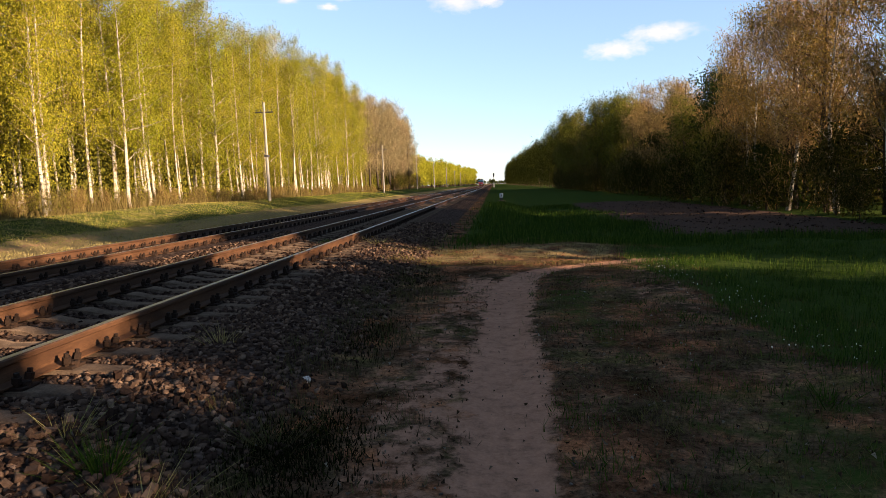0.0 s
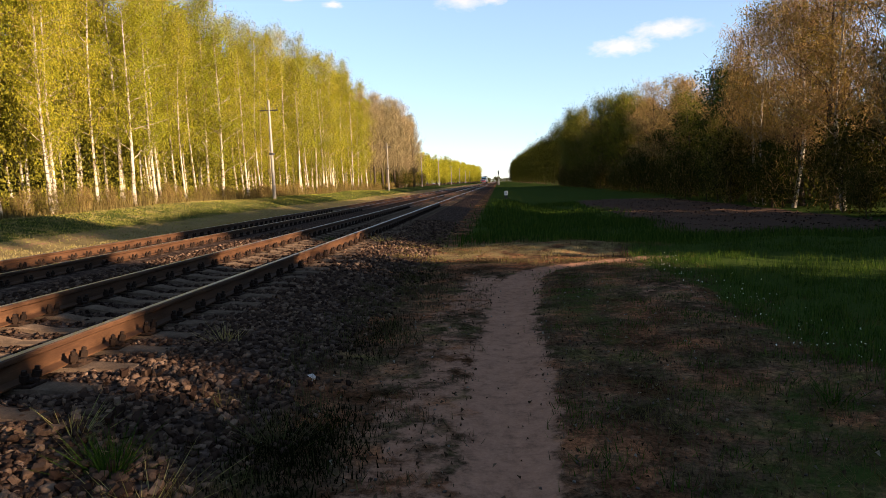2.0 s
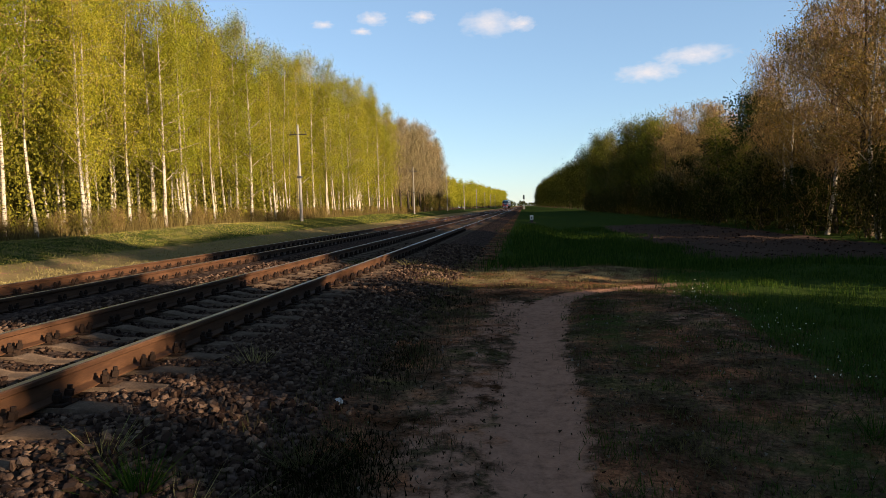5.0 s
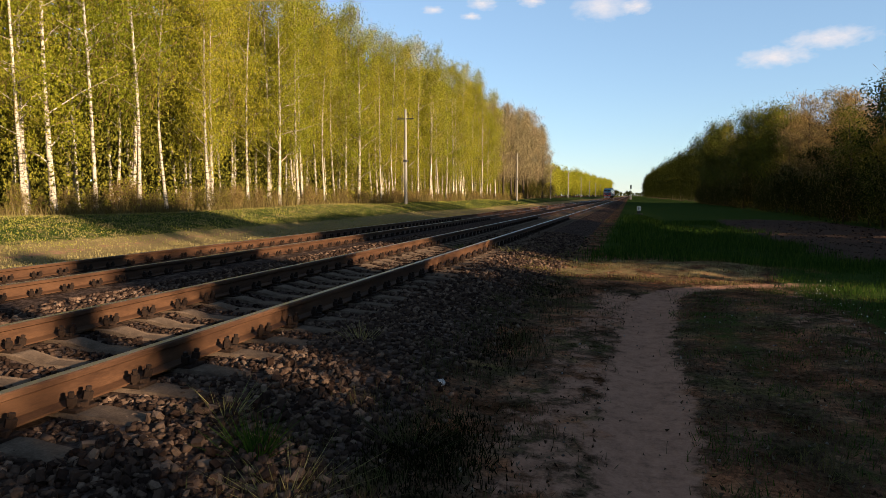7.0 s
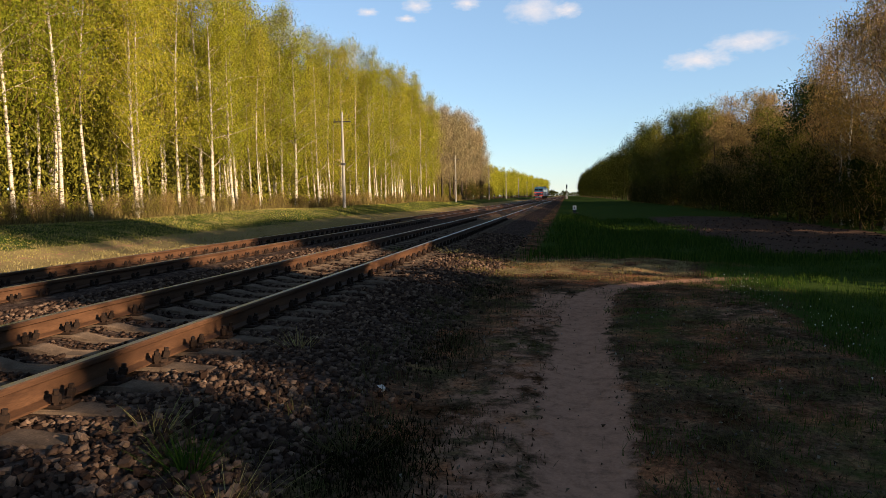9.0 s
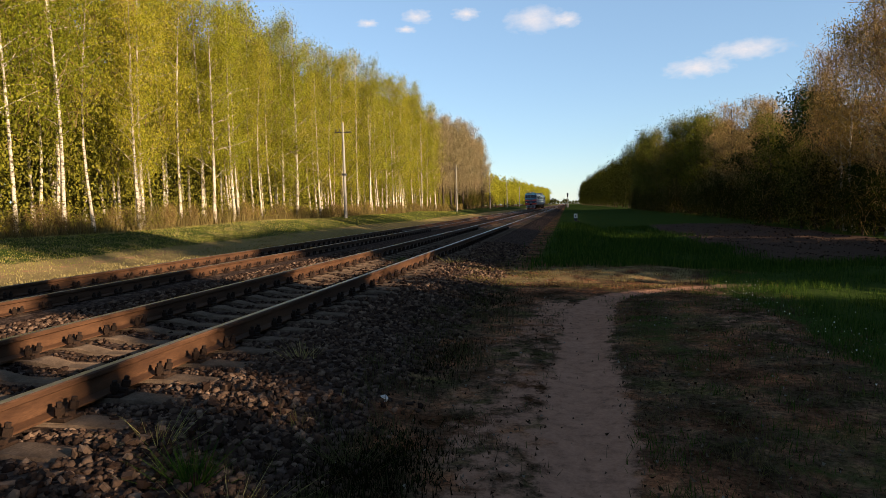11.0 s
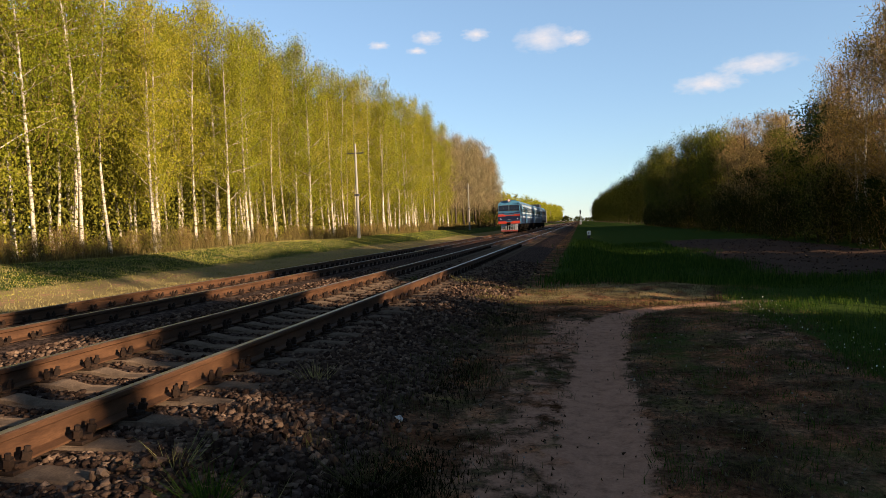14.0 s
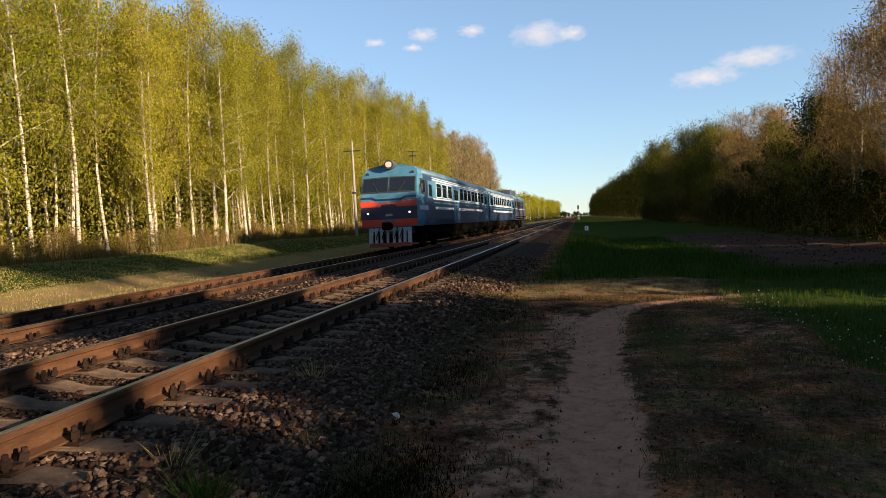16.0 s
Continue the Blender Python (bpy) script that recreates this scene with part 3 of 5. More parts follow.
wood("distant_wood", "low far trees closing the end of the line", [tree_parts(115, 8.0, 4.0, 0.0, 500, 1.1, M["bark"], M["dimmed_wood_leaf"], 0, None, 12, None, 0.0, 0.02, 1.6)], [(x, 1150 + 40 * math.sin(x), 0.9) for x in range(-120, 121, 5)], rnd, 0.6, 1.1)

# the right-hand wood, between the camera and the sun
def across(q, x):
    """A spot at the depth x of the wood whose shadow runs along the strip q of the ground."""
    return x, (q - 0.415 * x) / 0.91


SHADE = "trees of the shaded wood"
M["willow_leaf"] = leafy("willow_leaf", [(0.0, (0.0538, 0.0587, 0.0098)), (0.5, (0.1075, 0.1075, 0.0176)), (1.0, (0.1662, 0.1515, 0.0274))], 0.5)
# Ochre raised so the warm sunlight on these crowns is in the colour
M["sunlit_ochre_leaf"] = leafy("sunlit_ochre_leaf", [(0.0, (0.081, 0.0607, 0.0162)), (0.5, (0.162, 0.1148, 0.027)), (1.0, (0.2565, 0.189, 0.0405))], 0.45)
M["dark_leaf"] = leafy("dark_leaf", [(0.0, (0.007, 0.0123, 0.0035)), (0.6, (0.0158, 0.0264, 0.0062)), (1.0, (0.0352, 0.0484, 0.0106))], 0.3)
broadleaf = [tree_thing("broadleaf_tree", "leafing broadleaf tree with brown twigs at wood's edge", "tree", SHADE, tree_parts(80 + i, 12.5, 2.5, 0.1, 8000, 0.125, M["bark"], M["dimmed_wood_leaf"], 1300, M["bud_twig"], 34, 0.17, 0.0, 0.03, 0.46)) for i in range(3)]
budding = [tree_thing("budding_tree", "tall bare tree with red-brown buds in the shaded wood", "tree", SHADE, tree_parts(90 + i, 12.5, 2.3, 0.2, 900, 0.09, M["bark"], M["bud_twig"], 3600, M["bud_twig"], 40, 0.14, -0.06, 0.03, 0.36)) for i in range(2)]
sparse = tree_thing("birch_tree", "birch at the wood's edge, its sparse leaves in sunlit ochre", "tree", SHADE, tree_parts(97, 12.5, 1.7, 0.26, 4200, 0.085, M["birch_bark"], M["sunlit_ochre_leaf"], 900, M["bud_twig"], 30, 0.10, 0.06, 0.06, 0.4))
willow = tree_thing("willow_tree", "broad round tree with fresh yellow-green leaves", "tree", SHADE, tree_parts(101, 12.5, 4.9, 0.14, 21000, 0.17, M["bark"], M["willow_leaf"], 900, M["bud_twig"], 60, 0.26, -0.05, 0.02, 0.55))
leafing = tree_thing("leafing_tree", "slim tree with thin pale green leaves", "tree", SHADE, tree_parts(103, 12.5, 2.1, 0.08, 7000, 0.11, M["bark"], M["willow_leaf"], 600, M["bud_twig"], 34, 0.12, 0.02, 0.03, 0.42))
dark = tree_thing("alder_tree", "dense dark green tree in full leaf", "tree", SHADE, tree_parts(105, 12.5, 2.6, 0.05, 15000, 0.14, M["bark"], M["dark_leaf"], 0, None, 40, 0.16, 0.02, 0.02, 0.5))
# stands out of view, added for the shade its crown throws
high = tree_thing("high_crowned_tree", "unseen bare-stemmed tree whose top crown shades the verge", "tree", SHADE, tree_parts(107, 12.5, 2.1, 0.83, 3800, 0.15, M["bark"], M["dimmed_wood_leaf"], 300, M["bud_twig"], 18, 0.11, 0.0, 0.02, 0.5))
PLACED = set()


def grow_at(ob, x, y, w, h):
    """Set a tree, or a copy of it, on the ground with its width and height scaled."""
    m = pose(x, y, hz(x, y), 0, 0, rnd.uniform(0, 360))
    if ob in PLACED:
        ob = copy_thing(ob, m)
    else:
        PLACED.add(ob)
        ob.matrix_basis = m
    ob.scale = (w * rnd.uniform(0.92, 1.08), w * rnd.uniform(0.92, 1.08), h)


def wood_height(y):
    return float(np.interp(y, [0, 28, 36, 44, 52, 60, 80, 95, 110, 150], [0.82, 0.86, 0.80, 0.74, 0.66, 0.68, 0.86, 0.98, 0.90, 0.98]))


# the wood's edge in view, tree by tree
for ob, x, y, w, h in ((willow, 17.2, 98.0, 1.28, 0.94), (willow, 16.6, 86.0, 0.72, 0.86), (leafing, 14.8, 110.0, 0.9, 1.0), (leafing, 15.2, 98.0, 0.9, 1.02), (leafing, 15.0, 72.0, 0.8, 0.82), (budding[0], 15.6, 66.0, 1.3, 0.84), (budding[1], 15.8, 60.5, 1.5, 0.80), (dark, 15.2, 64.0, 0.8, 0.45), (budding[0], 16.2, 56.0, 1.4, 0.74), (leafing, 14.4, 51.0, 0.75, 0.62), (dark, 15.6, 53.5, 0.8, 0.5), (dark, 15.4, 45.0, 0.95, 0.68), (dark, 16.4, 46.6, 0.9, 0.64), (leafing, 14.0, 43.2, 0.5, 0.42), (budding[1], 15.4, 41.6, 1.2, 0.82), (sparse, 15.0, 39.5, 1.1, 0.88), (budding[0], 16.2, 38.0, 1.2, 0.90), (sparse, 14.4, 36.8, 1.0, 0.84), (budding[1], 15.6, 35.2, 1.2, 0.92), (sparse, 14.6, 33.8, 1.2, 0.93), (dark, 13.9, 34.6, 0.4, 0.26), (sparse, 15.8, 32.0, 1.2, 0.96), (budding[0], 15.0, 30.6, 1.2, 0.94), (sparse, 14.6, 29.0, 1.1, 0.90), (leafing, 13.8, 40.4, 0.5, 0.34), (budding[1], 15.8, 27.5, 1.2, 0.94), (sparse, 15.0, 26.0, 1.1, 0.92)):
    grow_at(ob, x, y, w, h)
for x, y, s in rows(18, 20.5, 27, 150, 2.4, rnd, wood_height) + rows(21, 26, 34, 150, 3.0, rnd, wood_height):
    grow_at(rnd.choice(broadleaf + budding + [dark]), x, y, s * rnd.uniform(0.9, 1.2), s * rnd.uniform(0.78, 0.98) * (0.72 if y < 44 else 1.0))
for x, y, s in rows(14.6, 17, 102, 150, 2.0, rnd, wood_height):
    grow_at(rnd.choice(broadleaf + [leafing, leafing, willow]), x, y, s * rnd.uniform(0.7, 1.0), s * rnd.uniform(0.8, 1.12))
# added, unseen wood beside and behind the path: low where the evening light comes in, taller between
thicket = tree_thing("thicket_tree", "unseen low dense tree that shades the path and ballast", "tree", SHADE, tree_parts(140, 5.4, 1.25, 0.04, 3000, 0.19, M["bark"], M["dimmed_wood_leaf"], 0, None, 30, 0.07, 0.0, 0.03, 0.34))
slim = tree_thing("slim_tree", "unseen slim dense tree that casts narrow strips of shade", "tree", SHADE, tree_parts(141, 7.6, 0.72, 0.05, 4800, 0.18, M["bark"], M["dimmed_wood_leaf"], 0, None, 44, 0.07, -0.1, 0.02, 0.24))
full = tree_thing("dense_tree", "unseen dense tree that shades the tracks and verge", "tree", SHADE, tree_parts(142, 10.0, 1.9, 0.05, 6000, 0.24, M["bark"], M["dimmed_wood_leaf"], 0, None, 40, 0.12, 0.0, 0.02, 0.5))
# heights set only by where sun should pass or be blocked
for k in range(50):
    q = -36 + 0.92 * k
    for i in range(2):
        x, y = across(q + 0.4 * i, 15.4 + 1.7 * i + (k * 7) % 5 * 0.15)
        grow_at(thicket, x, y, 1.0, (0.825 if 0.4 < q < 2.0 else 0.90 if 2.0 < q < 4.2 else 0.87 if q > 7.6 else 0.95) + 0.08 * i + 0.04 * ((k * 5) % 3))
for q0, q1, w, h in ((-10.0, 0.1, 1.0, 0.95), (2.25, 2.35, 0.42, 0.92), (4.35, 5.0, 0.8, 1.08), (5.0, 7.15, 0.9, 0.96)):
    for i in range(2):
        q = q0 + 0.25 * i
        while q < q1:
            x, y = across(q, 16.4 + 1.6 * i)
            grow_at(slim, x, y, w, h + 0.06 * i + rnd.uniform(-0.03, 0.03))
            q += 0.5
for k in range(8):
    x, y = across(8.4 + 0.75 * k, 17.5 + (k % 2) * 1.2)
    grow_at(high, x, y, 0.5, 0.895)
for k in range(15):
    for i in range(2):
        x, y = across(13.4 + 1.1 * k + 0.5 * i, 16.0 + 3.0 * i + (k * 3) % 4 * 0.4)
        grow_at(full, x, y, 0.9, (0.86 if k < 5 else 0.9) + 0.06 * i)
far = [tree_parts(110 + i, 12.0, 2.6, 0.05, 1700, 0.28, M["bark"], M["dimmed_wood_leaf"], 0, None, 14, None, 0.0, 0.02, 0.75) for i in range(3)]
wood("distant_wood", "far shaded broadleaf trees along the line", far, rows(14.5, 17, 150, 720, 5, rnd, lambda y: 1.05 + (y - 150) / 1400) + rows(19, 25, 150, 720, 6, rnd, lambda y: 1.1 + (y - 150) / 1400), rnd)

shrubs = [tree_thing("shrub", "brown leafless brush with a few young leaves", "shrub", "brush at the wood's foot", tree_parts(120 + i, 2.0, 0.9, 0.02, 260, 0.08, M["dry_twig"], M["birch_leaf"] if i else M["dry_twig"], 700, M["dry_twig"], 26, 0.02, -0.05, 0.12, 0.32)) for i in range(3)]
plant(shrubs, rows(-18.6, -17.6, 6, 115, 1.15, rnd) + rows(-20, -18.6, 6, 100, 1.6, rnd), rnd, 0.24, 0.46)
shrubs = [tree_thing("bush", "dense green bush at the wood's foot, its leaves darkened as shade", "shrub", "bushes at the wood's foot", tree_parts(130 + i, 3.0, 1.5, 0.05, 3000, 0.11, M["bark"], M["dimmed_wood_leaf"], 300, M["bud_twig"], 20, 0.04, 0.0, 0.05, 0.45)) for i in range(2)]
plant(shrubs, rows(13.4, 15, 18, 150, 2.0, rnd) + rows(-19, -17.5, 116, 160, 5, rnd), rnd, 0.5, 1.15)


def understory(name, x0, x1, y0, y1, n, material, label, size, top=9.0):
    rs = np.random.RandomState(5)
    X, Y = rs.uniform(x0, x1, n), rs.uniform(y0, y1, n)
    Z = height(X, Y) + top * rs.rand(n) ** 1.3
    tagged(new(name, leaf_mesh(name, np.stack([X, Y, Z], 1), size, material, rs)), label, "undergrowth", kind="stuff")


M["young_leaf"] = leafy("young_leaf", [(0.0, (0.0656, 0.0703, 0.0112)), (0.5, (0.1312, 0.1266, 0.0188)), (1.0, (0.2063, 0.1875, 0.0281))], 0.4)


def brush(x0, x1, y0, y1, n):
    """Upright bare stalks of uneven height at the foot of the birches."""
    rs = np.random.RandomState(9)
    X, Y = rs.uniform(x0, x1, n), rs.uniform(y0, y1, n)
    tall_ = (0.22 + 0.55 * (0.5 + 0.5 * wav(X * 1.3, Y * 0.9)) ** 1.5) * rs.uniform(0.4, 1.25, n)
    b = np.stack([X, Y, height(X, Y) - 0.02], 1)
    tip = b + np.stack([rs.normal(0, 0.22, n) * tall_, rs.normal(0, 0.22, n) * tall_, tall_], 1)
    w = rs.uniform(0, 6.28, n)
    side = np.stack([np.cos(w), np.sin(w), 0 * w], 1) * rs.uniform(0.008, 0.02, (n, 1))
    tagged(new("brush", triangles("brush", np.stack([b - side, b + side, tip], 1), M["dry_twig"])), "ochre withered stalks at the birches' feet", "undergrowth", kind="stuff")


brush(-19.8, -17.3, 5, 110, 22000)
understory("undergrowth", -23.5, -18.6, 2, 110, 120000, M["young_leaf"], "young green saplings among the birch trunks", 0.105, 6.0)
# Dark leaf fill: closes sky gaps and puts the depth's shade into colour
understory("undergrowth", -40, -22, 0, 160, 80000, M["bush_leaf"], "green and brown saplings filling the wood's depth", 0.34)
understory("undergrowth", -62, -42, -40, 150, 26000, M["bush_leaf"], "saplings deep in the birch wood, dark to stand for its shade", 0.8, 7.0)
understory("undergrowth", 18.5, 32, 30, 160, 36000, M["dimmed_wood_leaf"], "saplings filling the right-hand wood's depth, dark to stand for shade", 0.3, 5.0)

# ---------------------------------------------------------------- line-side things
def telegraph_pole():
    t = thing("telegraph_pole", "pale concrete telegraph pole with a short crossarm", "utility pole", "telegraph poles along the line")
    bm = bmesh.new()
    rod(bm, (0, 0, -0.4), (0, 0, 7.05), 0.13, 0.075, 10)
    part("shaft", bm, M["pole_concrete"], t, "tapered grey-white concrete shaft")
    bm = bmesh.new()
    box(bm, -0.66, 0.66, -0.05, 0.05, 6.3, 6.38, 0.01)
    part("crossarm", bm, M["dark_metal"], t, "dark steel crossarm")
    for x in (-0.55, -0.25, 0.25, 0.55):
        bm = bmesh.new()
        rod(bm, (x, 0, 6.38), (x, 0, 6.5), 0.015, n=6)
        rod(bm, (x, 0, 6.45), (x, 0, 6.58), 0.035, 0.025, 8)
        part("insulator", bm, M["dark_metal"], t)
    bm = bmesh.new()
    box(bm, -0.17, 0.17, -0.15, 0.15, 3.15, 3.3, 0.01)
    part("band", bm, M["dark_metal"], t, "dark steel band")
    return t


pole = telegraph_pole()
for i, (x, y) in enumerate([(-16.3, 46.4), (-16.4, 97.0), (-16.5, 141), (-16.6, 183), (-16.6, 232), (-16.6, 282), (-16.6, 332), (-16.6, 382)]):
    m = pose(x, y, hz(x, y), 0, 0, 3)
    if i == 0:
        pole.matrix_basis = m
    else:
        copy_thing(pole, m)


def kilometre_post(x, y):
    t = thing("distance_post", "short white distance post with a small dark mark", "line marker", m=pose(x, y, hz(x, y)) @ Matrix.Scale(0.72, 4))
    bm = bmesh.new()
    box(bm, -0.16, 0.16, -0.1, 0.1, -0.2, 0.52, 0.02)
    part("post", bm, M["dark_metal"], t, "dark lower post")
    bm = bmesh.new()
    box(bm, -0.2, 0.2, -0.12, 0.12, 0.38, 0.86, 0.02)
    head = part("head", bm, M["white_paint"], t, "white painted head")
    bm = bmesh.new()
    box(bm, -0.05, 0.05, -0.13, -0.121, 0.5, 0.74)
    part("mark", bm, M["dark_metal"], head, "dark bar mark")
    bm = bmesh.new()
    box(bm, -0.45, 0.45, -0.3, 0.3, -0.1, 0.07, 0.03)
    part("base", bm, M["concrete"], t, "pale concrete footing")


kilometre_post(0.6, 54.0)


def signal_mast(x, y):
    t = thing("railway_signal", "tall thin railway signal mast with a dark lamp head", "railway signal", m=pose(x, y, hz(x, y)))
    bm = bmesh.new()
    rod(bm, (0, 0, -0.3), (0, 0, 5.2), 0.09, 0.07, 8)
    part("mast", bm, M["pole_concrete"], t)
    bm = bmesh.new()
    box(bm, -0.28, 0.28, -0.12, 0.12, 3.9, 5.4, 0.05)
    part("lamp_head", bm, M["dark_metal"], t, "black signal head")
    for z in (4.2, 4.65, 5.1):
        bm = bmesh.new()
        rod(bm, (0, -0.34, z), (0, -0.12, z), 0.13, 0.11, 10)
        part("lamp_hood", bm, M["dark_metal"], t)
    bm = bmesh.new()
    box(bm, -0.4, 0.4, -0.3, 0.3, 0, 1.1, 0.04)
    part("relay_box", bm, M["pole_concrete"], t, "grey relay box")


signal_mast(0.1, 250.0)


# ---------------------------------------------------------------- clouds
def cloud(az, el, w, h, seed):
    d = 2600.0
    c = Vector((-math.sin(radians(az)), math.cos(radians(az)), math.tan(radians(el)))) * d
    m, N, L, b = node_material("cloud", 1, 0, 0)
    N.remove(b)
    co = N.new("ShaderNodeTexCoord")
    grad = N.new("ShaderNodeTexGradient")
    grad.gradient_type = "SPHERICAL"
    mp = N.new("ShaderNodeMapping")
    mp.inputs["Scale"].default_value = (2 / w, 2 / h, 1)
    L.new(co.outputs["Object"], mp.inputs[0])
    L.new(mp.outputs[0], grad.inputs[0])
    n = N.new("ShaderNodeTexNoise")
    n.inputs["Scale"].default_value, n.inputs["Detail"].default_value, n.inputs["Roughness"].default_value = 3.2 / h * 1.2, 6, 0.6
    mv = N.new("ShaderNodeMapping")
    mv.inputs["Location"].default_value, mv.inputs["Scale"].default_value = (seed * 91.0, 0, seed), (0.55, 1, 1)
    L.new(co.outputs["Object"], mv.inputs[0])
    L.new(mv.outputs[0], n.inputs[0])
    x = N.new("ShaderNodeMath")
    x.operation = "MULTIPLY_ADD"
    x.inputs[1].default_value, x.inputs[2].default_value = 1.0, -0.58
    L.new(n.outputs[0], x.inputs[0])
    y = N.new("ShaderNodeMath")
    L.new(x.outputs[0], y.inputs[0])
    L.new(grad.outputs[1], y.inputs[1])
    a = ramp(N, L, y.outputs[0], [(0.12, (0, 0, 0)), (0.95, (0.95, 0.95, 0.95))])
    em, tr, mx = N.new("ShaderNodeEmission"), N.new("ShaderNodeBsdfTransparent"), N.new("ShaderNodeMixShader")
    em.inputs[0].default_value, em.inputs[1].default_value = (1.0, 0.96, 0.94, 1), 0.25
    L.new(a, mx.inputs[0])
    L.new(tr.outputs[0], mx.inputs[1])
    L.new(em.outputs[0], mx.inputs[2])
    L.new(mx.outputs[0], N["Material Output"].inputs[0])
    bm = bmesh.new()
    bmesh.ops.create_grid(bm, x_segments=1, y_segments=1, size=1, matrix=Matrix.Diagonal((w / 2, h / 2, 1, 1)))
    ob = tagged(new("backdrop", mesh_of("cloud", bm, m)), "small thin white cloud in the evening sky", "cloud", kind="structure")
    ob.matrix_basis = look(c, (0, 0, 0))
    ob.visible_shadow = False


for i, (az, el, w, h) in enumerate([(-10.5, 10.6, 330, 100), (-14.1, 11.6, 380, 105), (2.6, 15.4, 290, 150), (-0.2, 15.2, 150, 80), (8.4, 16.1, 150, 65), (12.6, 16.0, 160, 70), (13.6, 15.0, 110, 40), (16.9, 15.5, 110, 45), (-25.5, 14.3, 150, 60)]):
    cloud(az, el, w, h, i + 1)

# ---------------------------------------------------------------- train
def paint(name, dark, light, rough=0.42):
    return worn(name, dark, light, 1.6, rough, 0.0, 0.04, 0.002, 26, 0.45, (1, 0.4, 1))


M["blue_light"] = paint("blue_light", (0.0298, 0.1062, 0.17), (0.051, 0.1487, 0.2295))
M["blue_mid"] = paint("blue_mid", (0.0136, 0.0382, 0.085), (0.0255, 0.0595, 0.119))
M["coach_blue"] = paint("coach_blue", (0.006, 0.0144, 0.039), (0.012, 0.0252, 0.057))
# Darker, duller red than the cab bands
M["red_muted"] = paint("red_muted", (0.13, 0.02, 0.016), (0.27, 0.04, 0.03), 0.7)
M["navy"] = paint("navy", (0.0077, 0.0102, 0.0352), (0.0141, 0.0192, 0.0544))
M["red"] = paint("red", (0.42, 0.035, 0.018), (0.55, 0.055, 0.028))
M["grey_paint"] = paint("grey_paint", (0.2, 0.21, 0.22), (0.3, 0.31, 0.32))
M["train_white"] = paint("train_white", (0.3213, 0.3519, 0.3978), (0.459, 0.4819, 0.5202))
M["roof_grey"] = paint("roof_grey", (0.03, 0.075, 0.12), (0.06, 0.12, 0.18), 0.5)
M["loco_dark"] = paint("loco_dark", (0.02, 0.025, 0.04), (0.05, 0.05, 0.07), 0.5)
# Near-black grime that also puts the shade under the cars into colour
M["undercarriage"] = worn("undercarriage", (0.0036, 0.0033, 0.003), (0.0132, 0.0108, 0.009), 3, 0.9, 0.0, 0.3, 0.01, 30, 0.0)


def glass(name):
    m, N, L, b = node_material(name, 0.06, 0, 0.6)
    b.inputs["Base Color"].default_value = (0.006, 0.008, 0.011, 1)
    n = noise_tex(N, L, 1.2, 2)
    L.new(ramp(N, L, n, [(0.3, (0.02, 0.02, 0.02)), (0.7, (0.06, 0.06, 0.06))]), b.inputs["Roughness"])
    return m


M["train_glass"] = glass("train_glass")


def lamp_glow(name, colour, strength):
    m, N, L, b = node_material(name, 0.2, 0, 0.5)
    b.inputs["Base Color"].default_value = (*colour, 1)
    b.inputs["Emission Color"].default_value = (*colour, 1)
    b.inputs["Emission Strength"].default_value = strength
    return m


M["headlight"] = lamp_glow("headlight", (0.5, 0.33, 0.26), 0.14)
M["marker_light"] = lamp_glow("marker_light", (1.0, 0.98, 0.95), 0.5)

# outline of a body across the line: half width by height over the rail head
def body_outline(w=1.53, lo=1.02, roof=4.22):
    side = [(w - 0.05, lo), (w, lo + 0.25), (w, 2.3), (w - 0.02, 3.3), (w - 0.06, 3.62)]
    top = [(w - 0.15, 3.86), (w - 0.38, roof - 0.17), (w - 0.85, roof - 0.05), (w - 1.35, roof)]
    half = side + top
    return half + [(-x, z) for x, z in half[::-1]]


def side_half(z, w=1.53):
    return np.interp(z, [1.02, 1.27, 2.3, 3.3, 3.62, 3.86], [w - 0.05, w, w, w - 0.02, w - 0.06, w - 0.15])


def panel(parent, name, mat, s, y0, y1, z0, z1, out=0.012, label=""):
    """A thin plate lying on the side wall (s = +1 or -1) of a body."""
    bm = bmesh.new()
    a, b = side_half(z0), side_half(z1)
    P = [(s * (a - 0.01), y0, z0), (s * (a - 0.01), y1, z0), (s * (b - 0.01), y1, z1), (s * (b - 0.01), y0, z1)]
    Q = [(s * (a + out), y0, z0), (s * (a + out), y1, z0), (s * (b + out), y1, z1), (s * (b + out), y0, z1)]
    A, B = [bm.verts.new(p) for p in P], [bm.verts.new(p) for p in Q]
    bm.faces.new(A)
    bm.faces.new(B[::-1])
    for i in range(4):
        bm.faces.new((A[i], B[i], B[(i + 1) % 4], A[(i + 1) % 4]))
    return part(name, bm, mat, parent, label)


def wheelset(car, y):
    wh = new("wheelset")
    wh.parent = car
    wh.matrix_basis = pose(0, y, 0.46)
    bm = bmesh.new()
    rod(bm, (-0.9, 0, 0), (0.9, 0, 0), 0.08, n=10)
    part("axle", bm, M["undercarriage"], wh)
    for s in (-1, 1):
        bm = bmesh.new()
        rod(bm, (s * 0.73, 0, 0), (s * 0.86, 0, 0), 0.46, n=24)
        rod(bm, (s * 0.70, 0, 0), (s * 0.73, 0, 0), 0.49, n=24)
        for k in range(3):
            w = 2 * math.pi * k / 3
            box(bm, s * 0.865 - 0.01, s * 0.865 + 0.01, 0.25 * math.cos(w) - 0.05, 0.25 * math.cos(w) + 0.05, 0.25 * math.sin(w) - 0.05, 0.25 * math.sin(w) + 0.05)
        part("wheel", bm, M["undercarriage"], wh, "grimy dark steel wheel")


